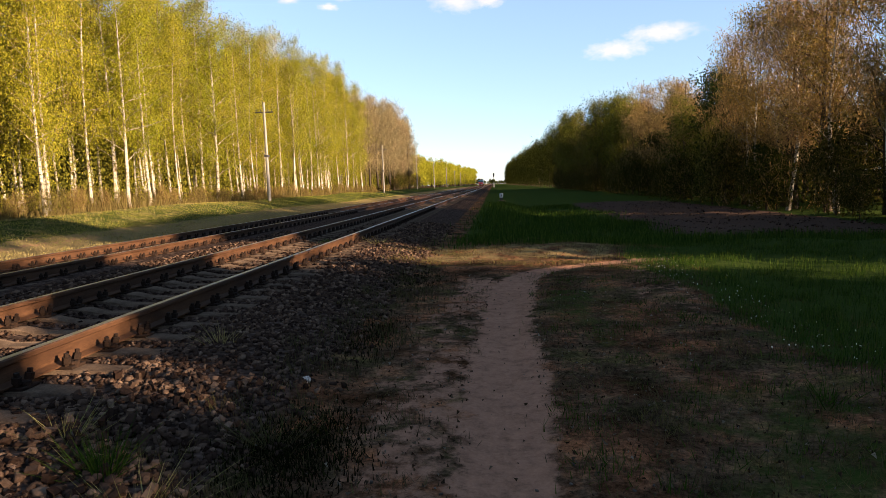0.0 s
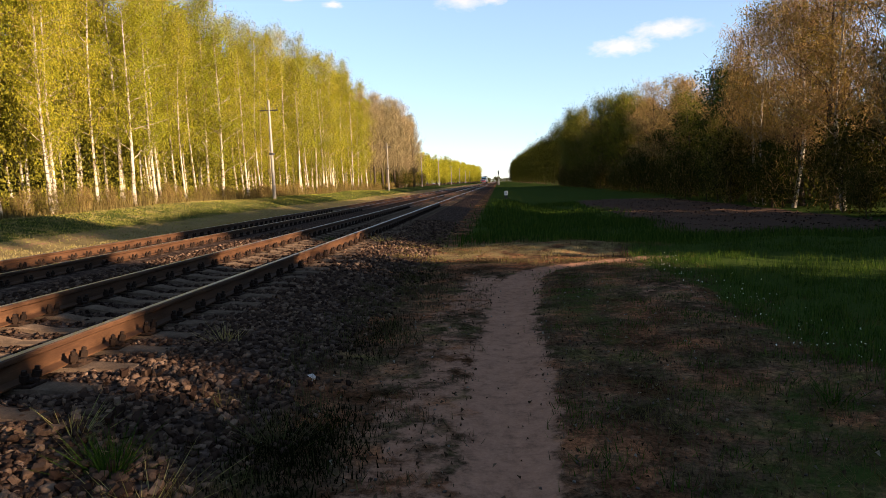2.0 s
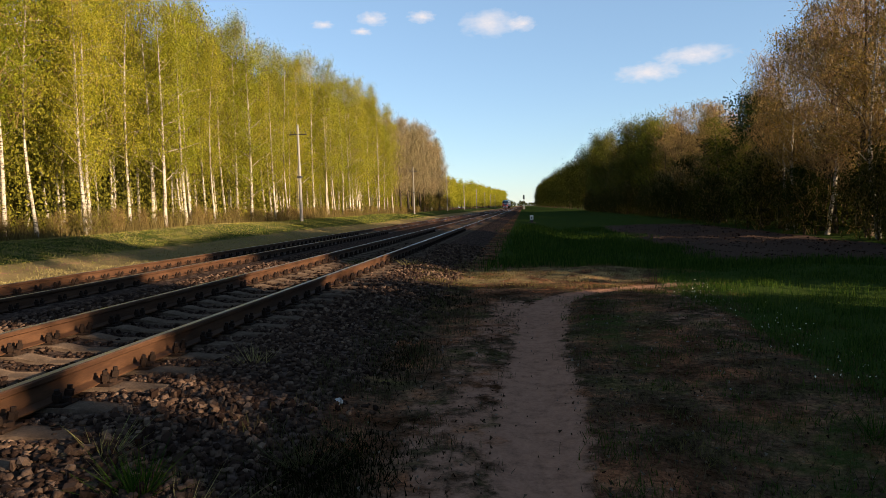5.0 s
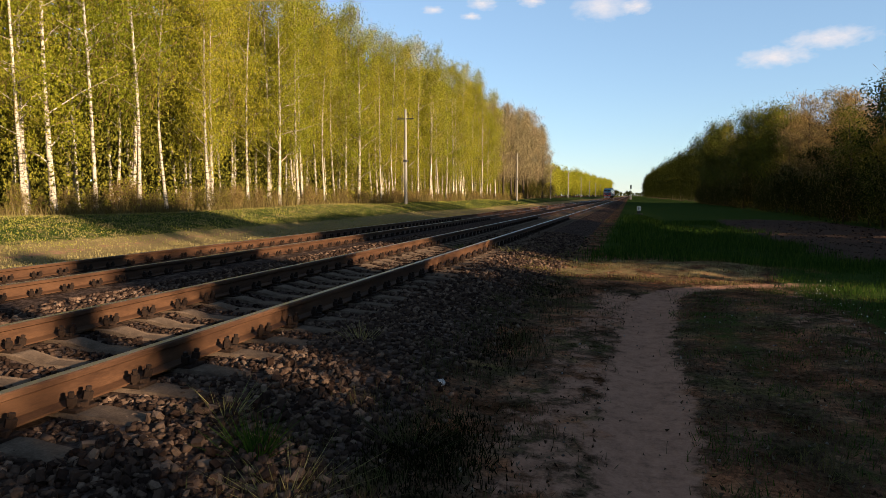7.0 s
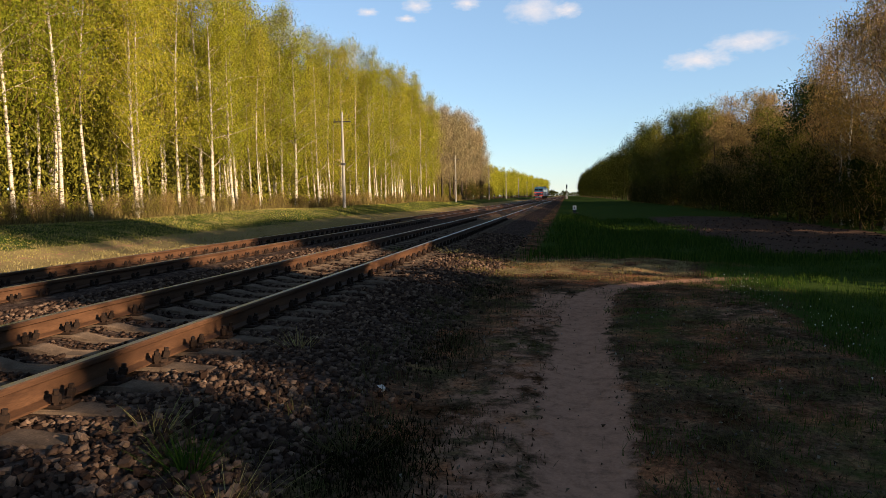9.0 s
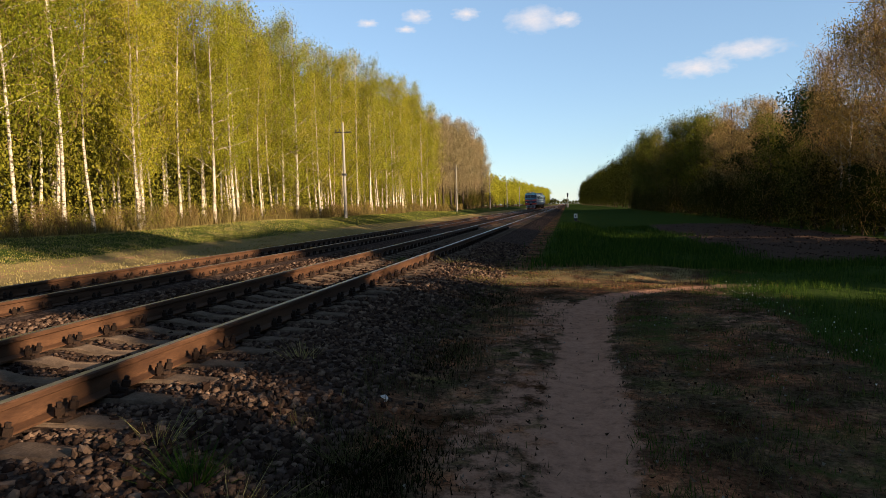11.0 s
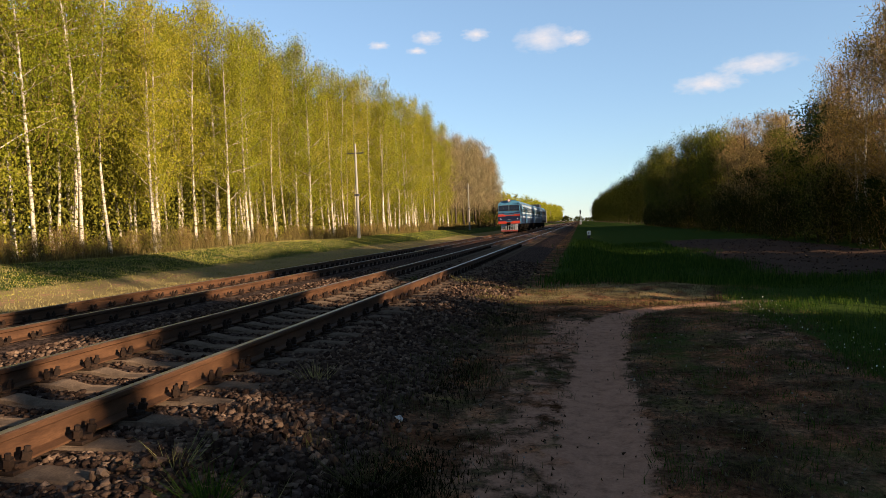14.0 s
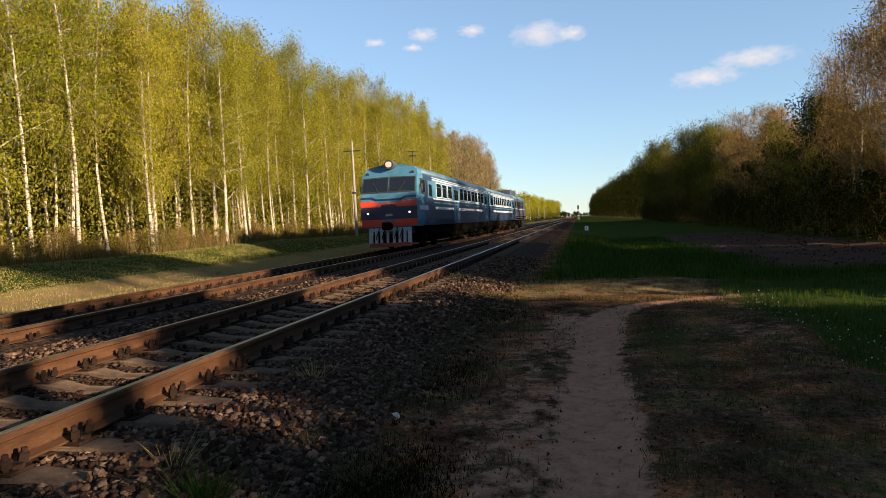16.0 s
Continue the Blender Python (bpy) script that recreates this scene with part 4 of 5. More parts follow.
def bogie(car, y):
    bm = bmesh.new()
    for s in (-1, 1):
        box(bm, s * 1.0 - 0.06, s * 1.0 + 0.06, y - 1.6, y + 1.6, 0.42, 0.68, 0.03)
        for dy in (-1.2, 1.2):
            box(bm, s * 1.06 - 0.1, s * 1.06 + 0.1, y + dy - 0.16, y + dy + 0.16, 0.34, 0.62, 0.03)
        for dy in (-0.35, 0.35):
            rod(bm, (s * 1.03, y + dy, 0.5), (s * 1.03, y + dy, 0.98), 0.11, n=10)
    box(bm, -1.0, 1.0, y - 0.25, y + 0.25, 0.5, 0.98, 0.03)
    part("bogie", bm, M["undercarriage"], car)
    for dy in (-1.2, 1.2):
        wheelset(car, y + dy)


def shell(name, mat, car, y0, y1, roof=4.22):
    """The body's skin below the eaves, and its roof as a part of its own."""
    out = body_outline(roof=roof)
    bm = bmesh.new()
    prism(bm, out[:5] + out[-5:], "y", y0, y1)
    body = part(name, bm, mat, car)
    bm = bmesh.new()
    r = [(x, z + 0.004) for x, z in out[4:-4]]
    prism(bm, r, "y", y0 + 0.02, y1 - 0.02)
    part("roof", bm, M["roof_grey"], car, "blue-grey ribbed roof", True)
    return body


def windows(car, s, y0, n, pitch, w, z0=2.37, z1=3.3):
    for i in range(n):
        y = y0 + i * pitch
        f = panel(car, "window", M["train_white"], s, y, y + w, z0, z1, 0.016, "window in a pale frame")
        panel(f, "pane", M["train_glass"], s, y + 0.06, y + w - 0.06, z0 + 0.06, z1 - 0.06, 0.024)
        panel(f, "top_light", M["blue_mid"], s, y + 0.06, y + w - 0.06, z1 - 0.3, z1 - 0.265, 0.03)


def door(car, s, y0, y1, mat, label):
    d = panel(car, "door", mat, s, y0, y1, 1.12, 3.3, 0.03, label)
    for a, b in ((0.12, 0.45), (0.55, 0.88)):
        panel(d, "pane", M["train_glass"], s, y0 + (y1 - y0) * a, y0 + (y1 - y0) * b, 2.35, 3.05, 0.04)
    panel(d, "door_gap", M["undercarriage"], s, (y0 + y1) / 2 - 0.012, (y0 + y1) / 2 + 0.012, 1.14, 3.28, 0.036)
    panel(d, "handrail", M["blue_light"], s, y0 - 0.07, y0 - 0.045, 1.3, 2.7, 0.05)
    for a, b in ((y0 - 0.04, y0 + 0.03), (y1 - 0.03, y1 + 0.04)):
        panel(d, "door_post", M["blue_light"], s, a, b, 1.12, 3.3, 0.034)


def coach_sides(car, y0, y1, doors, groups):
    for s in (-1, 1):
        panel(car, "skirt", M["navy"], s, y0, y1, 1.03, 1.66, 0.006, "dark blue skirt panel")
        panel(car, "pinstripe", M["blue_light"], s, y0, y1, 2.06, 2.12, 0.01, "thin light blue line")
        panel(car, "stripe", M["train_white"], s, y0, y1, 2.24, 2.33, 0.012, "white stripe under the windows")
        panel(car, "stripe", M["train_white"], s, y0, y1, 3.38, 3.46, 0.012, "white stripe over the windows")
        panel(car, "cornice", M["train_white"], s, y0, y1, 3.52, 3.57, 0.014, "thin white line under the eaves")
        panel(car, "window_band", M["blue_light"], s, y0, y1, 2.34, 3.36, 0.006, "light blue band between the windows")
        edges = sorted([(a, b) for a, b in doors])
        a = y0 + 0.3
        for d0, d1 in edges + [(y1 - 0.1, y1)]:
            if d0 - a > 0.8:
                panel(car, "stripe", M["train_white"], s, a + 0.15, d0 - 0.2, 1.76, 1.90, 0.012, "broken pale stripe on the lower side")
            a = d1
        for d0, d1 in doors:
            door(car, s, d0, d1, M["blue_mid"], "dark blue folding passenger door")
        for gy, gn in groups:
            windows(car, s, gy, gn, 1.42, 1.14)
    for k in range(9):
        y = y0 + 1.5 + (y1 - y0 - 3) * k / 8
        bm = bmesh.new()
        box(bm, -0.3, 0.3, y - 0.35, y + 0.35, 4.2, 4.32, 0.04)
        part("roof_vent", bm, M["roof_grey"], car)
    bm = bmesh.new()
    rs = random.Random(8)
    y = y0 + 5.0
    while y < y1 - 5.0:
        ln = rs.uniform(0.8, 1.8)
        box(bm, -1.2, 1.2, y, min(y + ln, y1 - 4.6), rs.uniform(0.34, 0.48), 1.02, 0.03)
        y += ln + rs.uniform(0.05, 0.2)
    part("underfloor_box", bm, M["undercarriage"], car)
    # Lower box added to fill the space below with black, as deep shade
    bm = bmesh.new()
    box(bm, -1.3, 1.3, y0, y1, 0.62, 1.03, 0.03)
    box(bm, -0.62, 0.62, y0 + 0.4, y1 - 0.4, 0.2, 0.62, 0.03)
    part("underframe", bm, M["undercarriage"], car, "black underframe with a fill box for the shade below")


def slab(bm, pts, y_at, thick):
    """A plate on the cab front from an outline (x, z), its face following y_at(z)."""
    A = [bm.verts.new((x, y_at(z) - thick, z)) for x, z in pts]
    B = [bm.verts.new((x, y_at(z) + 0.05, z)) for x, z in pts]
    n = len(pts)
    bm.faces.new(A)
    bm.faces.new(B[::-1])
    for i in range(n):
        bm.faces.new((A[i], B[i], B[(i + 1) % n], A[(i + 1) % n]))
    return bm


def cab_face(z):
    return float(np.interp(z, [1.0, 1.2, 2.3, 2.55, 3.6, 4.0], [0.05, 0.0, 0.0, 0.06, 0.42, 0.75]))


def cab_front(car):
    """Raked cab: bands of red and navy, two windscreens, lamps, coupler and plough."""
    out = body_outline()
    bm = bmesh.new()
    A = [bm.verts.new((x * (0.965 if z < 3.6 else 1.0), cab_face(z), z)) for x, z in out]
    B = [bm.verts.new((x, 1.3, z)) for x, z in out]
    n = len(out)
    for i in range(n // 2 - 1):
        bm.faces.new((A[i], A[i + 1], A[n - 2 - i], A[n - 1 - i]))
    bm.faces.new(B[::-1])
    for i in range(n):
        bm.faces.new((A[i], B[i], B[(i + 1) % n], A[(i + 1) % n]))
    cab = part("cab", bm, M["blue_light"], car, "light blue raked driver's cab")
    def plate(name, pts, mat, thick, label="", parent=cab):
        b = bmesh.new()
        slab(b, pts, cab_face, thick)
        return part(name, b, mat, parent, label)
    plate("lower_band", [(-1.46, 1.06), (1.46, 1.06), (1.48, 1.36), (0.4, 1.36), (0.33, 1.28), (-0.33, 1.28), (-0.4, 1.36), (-1.48, 1.36)], M["red"], 0.02, "bright red band")
    plate("middle_band", [(-1.48, 1.362), (1.48, 1.362), (1.48, 1.90), (0.45, 1.90), (0.38, 1.98), (-0.38, 1.98), (-0.45, 1.90), (-1.48, 1.90)], M["navy"], 0.016, "navy blue band")
    for s in (-1, 1):
        plate("upper_band", [(s * 0.40, 1.92), (s * 1.48, 1.92), (s * 1.48, 2.17), (s * 0.75, 2.17), (s * 0.62, 2.08), (s * 0.40, 2.08)], M["red"], 0.022, "bright red band")
    plate("upper_link", [(-0.40, 2.0), (0.40, 2.0), (0.40, 2.08), (-0.40, 2.08)], M["red"], 0.024, "bright red band")
    plate("chevron", [(-1.46, 2.40), (-0.85, 2.40), (-0.62, 2.27), (0.62, 2.27), (0.85, 2.40), (1.46, 2.40), (1.46, 2.30), (0.92, 2.30), (0.66, 2.19), (-0.66, 2.19), (-0.92, 2.30), (-1.46, 2.30)], M["navy"], 0.02, "navy chevron stripe")
    plate("emblem", [(-0.2, 1.5), (0.2, 1.5), (0.16, 1.6), (-0.16, 1.6)], M["grey_paint"], 0.026, "small pale winged emblem as a plain shape")
    for s in (-1, 1):
        f = plate("windscreen", [(s * 0.03, 2.62), (s * 1.41, 2.62), (s * 1.39, 3.46), (s * 0.03, 3.5)], M["dark_metal"], 0.015, "driver's windscreen in a dark rubber frame")
        plate("pane", [(s * 0.07, 2.68), (s * 1.36, 2.68), (s * 1.34, 3.41), (s * 0.07, 3.44)], M["train_glass"], 0.022, "", f)
        b = bmesh.new()
        rod(b, (s * 0.5, cab_face(2.6) - 0.03, 2.6), (s * 0.85, cab_face(3.2) - 0.05, 3.2), 0.012, n=5)
        part("wiper", b, M["dark_metal"], f)
        b = bmesh.new()
        rod(b, (s * 1.2, cab_face(3.7) - 0.06, 3.68), (s * 1.2, cab_face(3.7) + 0.1, 3.68), 0.09, n=14)
        part("tail_lamp", b, M["dark_metal"], cab, "unlit round lamp")
        b = bmesh.new()
        rod(b, (s * 1.1, -0.06, 1.64), (s * 1.1, 0.02, 1.64), 0.10, n=14)
        hl = part("buffer_lamp", b, M["dark_metal"], cab, "round lower headlamp")
        b = bmesh.new()
        rod(b, (s * 1.1, -0.075, 1.64), (s * 1.1, -0.058, 1.64), 0.05, n=14)
        part("lens", b, M["marker_light"], hl, "lit white lens")
        b = bmesh.new()
        rod(b, (s * 1.62, 0.55, 2.6), (s * 1.62, 0.55, 3.05), 0.05, n=8)
        rod(b, (s * 1.5, 0.6, 2.9), (s * 1.62, 0.55, 2.9), 0.015, n=6)
        part("mirror", b, M["dark_metal"], cab, "dark rear-view mirror")
    b = bmesh.new()
    rod(b, (0, 0.32, 4.16), (0, 0.95, 4.16), 0.25, n=20)
    hood = part("headlight_housing", b, M["loco_dark"], cab, "round dark headlight housing on the roof")
    b = bmesh.new()
    rod(b, (0, 0.29, 4.16), (0, 0.33, 4.16), 0.16, n=20)
    part("lens", b, M["headlight"], hood, "pale pink glowing headlight lens")
    b = bmesh.new()
    rod(b, (0.75, 2.2, 4.1), (0.75, 2.2, 5.1), 0.03, n=6)
    box(b, 0.55, 0.95, 2.17, 2.23, 4.75, 4.82)
    box(b, 0.45, 1.05, 2.17, 2.23, 5.02, 5.06)
    part("aerial", b, M["dark_metal"], cab, "dark roof aerial")
    # buffer beam, coupler, plough
    b = bmesh.new()
    box(b, -1.15, 1.15, 0.1, 0.6, 0.72, 1.06, 0.03)
    part("buffer_beam", b, M["navy"], car, "dark buffer beam")
    b = bmesh.new()
    box(b, -0.16, 0.16, -0.42, 0.3, 0.92, 1.2, 0.05)
    box(b, -0.24, 0.24, -0.55, -0.35, 0.9, 1.24, 0.06)
    part("coupler", b, M["undercarriage"], car, "dark automatic coupler")
    pl = new("plough")
    pl.parent = car
    for k, (x, w) in enumerate([(-1.02, 0.2), (-0.74, 0.16), (-0.47, 0.12), (-0.14, 0.12), (0.2, 0.14), (0.5, 0.14), (0.77, 0.16), (1.02, 0.2)]):
        b = bmesh.new()
        prism(b, [(-0.02, 0.3), (0.04, 0.3), (0.16, 1.0), (0.08, 1.0)], "x", x - w / 2, x + w / 2)
        part("bar", b, M["grey_paint"], pl, "grey upright plough bar")
    b = bmesh.new()
    box(b, -1.1, 1.1, -0.05, 0.08, 0.16, 0.34, 0.02)
    part("blade", b, M["red_muted"], pl, "muted red plough blade")
    b = bmesh.new()
    box(b, -1.1, 1.1, 0.03, 0.16, 0.84, 0.98, 0.02)
    part("crossbar", b, M["grey_paint"], pl, "grey crossbar")
    # Near-black plate that fills the gaps between the bars
    b = bmesh.new()
    prism(b, [(0.06, 0.34), (0.1, 0.34), (0.2, 0.84), (0.16, 0.84)], "x", -1.05, 1.05)
    part("backplate", b, M["undercarriage"], pl, "near-black plate behind the plough bars")
    for k, x in enumerate((-0.6, -0.3, 0.35, 0.62)):
        b = bmesh.new()
        for i in range(5):
            w0, w1 = math.pi * i / 5, math.pi * (i + 1) / 5
            rod(b, (x + 0.08 * math.cos(w0), -0.1 - 0.06 * math.sin(w0), 0.95 - 0.09 * i), (x + 0.08 * math.cos(w1), -0.1 - 0.06 * math.sin(w1), 0.95 - 0.09 * (i + 1)), 0.025, n=6)
        part("brake_hose", b, M["undercarriage"], car, "hanging black air hose")


CAR1, CAR2, LOCO = 23.0, 21.0, 14.5


def train_set():
    """Train space: the cab's face at y = 0, the rest behind it at +y; z = 0 on the rail head."""
    lead = thing("railcar", "blue railcar with red and navy cab bands and white stripes", "train", "cars of the train")
    shell("body", M["coach_blue"], lead, 1.3, CAR1 - 0.3)
    cab_front(lead)
    for s in (-1, 1):
        f = panel(lead, "cab_window", M["dark_metal"], s, 0.72, 1.5, 2.5, 3.35, 0.02, "driver's side window")
        panel(f, "pane", M["train_glass"], s, 0.8, 1.42, 2.58, 3.27, 0.03)
        panel(lead, "cab_stripe", M["train_white"], s, 0.3, 2.0, 1.72, 1.92, 0.012, "pale stripe below the cab window")
        d = panel(lead, "cab_door", M["blue_light"], s, 2.1, 3.0, 1.1, 3.3, 0.025, "light blue cab door")
        panel(d, "pane", M["train_glass"], s, 2.28, 2.82, 2.4, 3.1, 0.035)
    coach_sides(lead, 3.1, CAR1 - 0.35, [(8.4, 9.8), (CAR1 - 2.6, CAR1 - 1.2)], [(3.9, 3), (10.3, 7)])
    bogie(lead, 4.0)
    bogie(lead, CAR1 - 3.8)
    second = thing("passenger_car", "blue passenger car with white stripes and a row of windows", "train", "cars of the train")
    y0 = CAR1
    shell("body", M["coach_blue"], second, y0 + 0.3, y0 + CAR2 - 0.3)
    coach_sides(second, y0 + 0.35, y0 + CAR2 - 0.35, [(y0 + 1.0, y0 + 2.4), (y0 + CAR2 - 2.6, y0 + CAR2 - 1.2)], [(y0 + 3.0, 10)])
    bogie(second, y0 + 3.8)
    bogie(second, y0 + CAR2 - 3.8)
    bm = bmesh.new()
    for yy in (CAR1, CAR1 + CAR2):
        for k in range(4):
            box(bm, -0.75, 0.75, yy - 0.29 + k * 0.15, yy - 0.19 + k * 0.15, 1.15, 3.5, 0.02)
    part("gangway", bm, M["undercarriage"], second, "black folded gangway bellows")
    y0 = CAR1 + CAR2
    loco = thing("locomotive", "dark diesel locomotive pushing at the rear of the train", "train", "cars of the train")
    shell("body", M["loco_dark"], loco, y0 + 0.3, y0 + LOCO, 4.35)
    for s in (-1, 1):
        panel(loco, "sill", M["undercarriage"], s, y0 + 0.4, y0 + LOCO - 0.1, 1.1, 1.4, 0.012, "black sill")
        panel(loco, "stripe", M["train_white"], s, y0 + 0.4, y0 + LOCO - 0.1, 2.2, 2.28, 0.012, "thin pale stripe")
        for k in range(5):
            y = y0 + 3.4 + k * 1.7
            g = panel(loco, "grille", M["undercarriage"], s, y, y + 1.2, 2.5, 3.3, 0.02, "dark ventilation grille")
            for j in range(5):
                panel(g, "slat", M["loco_dark"], s, y + 0.05, y + 1.15, 2.56 + j * 0.14, 2.62 + j * 0.14, 0.035)
        f = panel(loco, "cab_window", M["dark_metal"], s, y0 + 0.7, y0 + 1.7, 2.5, 3.3, 0.02)
        panel(f, "pane", M["train_glass"], s, y0 + 0.78, y0 + 1.62, 2.58, 3.22, 0.03)
    bm = bmesh.new()
    box(bm, -0.9, 0.9, y0 + 1.5, y0 + 7.5, 4.3, 4.95, 0.08)
    part("roof_housing", bm, M["loco_dark"], loco, "dark raised roof housing")
    bm = bmesh.new()
    box(bm, -1.2, 1.2, y0 + 5.4, y0 + LOCO - 5.0, 0.4, 1.02, 0.05)
    part("fuel_tank", bm, M["undercarriage"], loco)
    bogie(loco, y0 + 2.9)
    bogie(loco, y0 + LOCO - 2.9)
    for car in (lead, second, loco):
        # slimmer and lower body than the standard outline
        for ob in car.children_recursive:
            if ob.type == "MESH" and not (ob.parent and ob.parent.name.startswith("wheelset")):
                for v in ob.data.vertices:
                    v.co.x *= 0.86
                    v.co.z = v.co.z if v.co.z < 2.2 else 2.2 + (v.co.z - 2.2) * 0.8
    return [lead, second, loco]


TRAIN = train_set()
SPEED, STOP_Y = 24.0, 27.3


def train_y(t):
    return STOP_Y + SPEED * (16.0 - t)


def motions():
    base = RAIL_Z + FAR_DZ
    for car in TRAIN:
        walk(car, [(t, pose(FAR_X, train_y(t), base)) for t in (0.0, 4.0, 8.0, 12.0, 16.0)])


# ---------------------------------------------------------------- ballast, grass and small things on the ground
def stone_shape(rs):
    bm = bmesh.new()
    if rs.rand() < 0.65:
        bmesh.ops.create_cube(bm, size=1.5)
        bmesh.ops.triangulate(bm, faces=bm.faces)
    else:
        bmesh.ops.create_icosphere(bm, subdivisions=1, radius=1.0)
    bm.verts.index_update()
    sc = rs.uniform(0.5, 1.2, 3)
    V = np.array([v.co for v in bm.verts]) * sc * rs.uniform(0.68, 1.28, (len(bm.verts), 1))
    F = np.array([[v.index for v in f.verts] for f in bm.faces])
    bm.free()
    return V, F


RS = np.random.RandomState(77)
SHAPES = [stone_shape(RS) for _ in range(10)]


def turned(rs):
    return np.array(Euler(rs.uniform(0, 6.28, 3)).to_matrix())


def stones(name, spots, sizes, material, parent, sink=0.25):
    """Many small stones joined into one mesh."""
    V, F, base = [], [], 0
    for (x, y), s in zip(spots, sizes):
        v, f = SHAPES[RS.randint(10)]
        p = (v * s) @ turned(RS).T
        p[:, 2] *= 0.8
        V.append(p + (x, y, hz(x, y) + s * (0.5 - sink)))
        F.append(f + base)
        base += len(v)
    V, F = np.concatenate(V), np.concatenate(F)
    me = bpy.data.meshes.new(name)
    me.vertices.add(len(V))
    me.vertices.foreach_set("co", V.astype(np.float32).ravel())
    me.loops.add(F.size)
    me.loops.foreach_set("vertex_index", F.astype(np.int32).ravel())
    me.polygons.add(len(F))
    me.polygons.foreach_set("loop_start", np.arange(0, F.size, 3, dtype=np.int32))
    me.update(calc_edges=True)
    me.materials.append(material)
    ob = new(name, me)
    ob.parent = parent
    return tagged(ob, kind="stuff")


def strewn(n, x0, x1, y0, y1, keep=None, near=0.0):
    """Random spots in a rectangle, denser towards its near end, thinned by keep(x, y)."""
    u = RS.rand(n) ** (1 + near)
    X, Y = RS.uniform(x0, x1, n), y0 + (y1 - y0) * u
    if keep is not None:
        ok = RS.rand(n) < keep(X, Y)
        X, Y = X[ok], Y[ok]
    return np.stack([X, Y], 1)


def off_sleepers(X, Y):
    k = np.abs((Y - FIRST) / STEP - np.round((Y - FIRST) / STEP)) * STEP
    on = (np.abs(X - NEAR_X) < 1.36) | (np.abs(X - FAR_X) < 1.36)
    rail = np.minimum.reduce([np.abs(X - c - s * GAUGE / 2) for c in (NEAR_X, FAR_X) for s in (-1, 1)]) < 0.09
    return np.where(rail, 0.0, np.where(on & (k < 0.13), np.where(np.abs(X - NEAR_X) > 0.9, 0.14, 0.03), 1.0))


bed = thing("ballast_bed", "grey-brown crushed stone ballast round the sleepers", "ballast", kind="structure")
STONES = []
for v, f in SHAPES[:6]:
    me = bpy.data.meshes.new("ballast_stone")
    me.from_pydata((v * 0.028).tolist(), [], f.tolist())
    me.materials.append(M["ballast"])
    STONES.append(me)
for x, y in strewn(300, -2.62, -1.5, 1.9, 4.2, off_sleepers):
    ob = part("ballast_stone", STONES[RS.randint(6)], None, bed)
    s = RS.uniform(0.7, 1.5)
    ob.matrix_basis = pose(x, y, hz(x, y) + 0.02 * s, *RS.uniform(0, 360, 3)) @ Matrix.Diagonal((s, s, s * 0.85, 1))
shoulder = lambda X, Y: off_sleepers(X, Y) * sm(-1.0, -1.75, X)
for n, box4, size in ((8500, (-3.1, -1.0, 1.5, 7.5), 0.024), (4600, (-4.7, -3.25, 2.0, 10), 0.024), (5200, (-3.1, -0.9, 7.5, 22), 0.032), (2600, (-4.7, -3.25, 10, 24), 0.038), (5200, (-6.6, -4.85, 3.0, 20), 0.036), (2600, (-8.6, -7.3, 7, 24), 0.036), (1500, (-10.4, -8.9, 8, 22), 0.036)):
    sp = strewn(n, *box4, shoulder, 0.5)
    stones("ballast_stones", sp, size * RS.uniform(0.55, 1.45, len(sp)), M["ballast_shaded" if box4[1] in (-3.25, -7.3) else "ballast"], bed)
M["clod"] = stone_material("clod", [(0.0, (0.0165, 0.0105, 0.0075)), (0.6, (0.045, 0.0285, 0.0203)), (1.0, (0.09, 0.06, 0.0413))])
tilled = thing("tilled_strip", "dark brown earth clods on the tilled firebreak strip", "soil", kind="structure")
sp = strewn(3200, 5.2, 13.6, 17.5, 52, lambda X, Y: sm(5.0, 6.5, X) * sm(14.0, 12.5, X) * (0.35 + 0.65 * (np.sin((X * 0.9 + Y * 0.25) * 4.2) > 0)), 0.6)
stones("earth_clods", sp, 0.036 * RS.uniform(0.4, 1.8, len(sp)), M["clod"], tilled, 0.3)
gr = thing("gravel_scatter", "loose pebbles on the trodden earth", "pebbles", kind="structure")
sp = strewn(600, -1.5, 2.6, 1.8, 11, lambda X, Y: np.where(path_way(X, Y) < 0.22, 0.25, 1.0), 0.4)
stones("pebbles", sp, 0.009 * RS.uniform(0.4, 1.5, len(sp)), M["pebble"], gr, 0.1)


def lone_stone():
    v, f = stone_shape(np.random.RandomState(4))
    me = bpy.data.meshes.new("stone")
    me.from_pydata((v * (0.042, 0.03, 0.026)).tolist(), [], f.tolist())
    me.materials.append(M["pale_stone"])
    ob = tagged(new("stone", me), "single pale stone lying among dry grass", "stone")
    ob.matrix_basis = pose(-1.37, 4.46, hz(-1.37, 4.46) + 0.012, 10, 5, 30)


M["pale_stone"] = worn("pale_stone", (0.288, 0.256, 0.232), (0.44, 0.4, 0.368), 12, 0.9, 0, 0.4, 0.004, 80)
lone_stone()


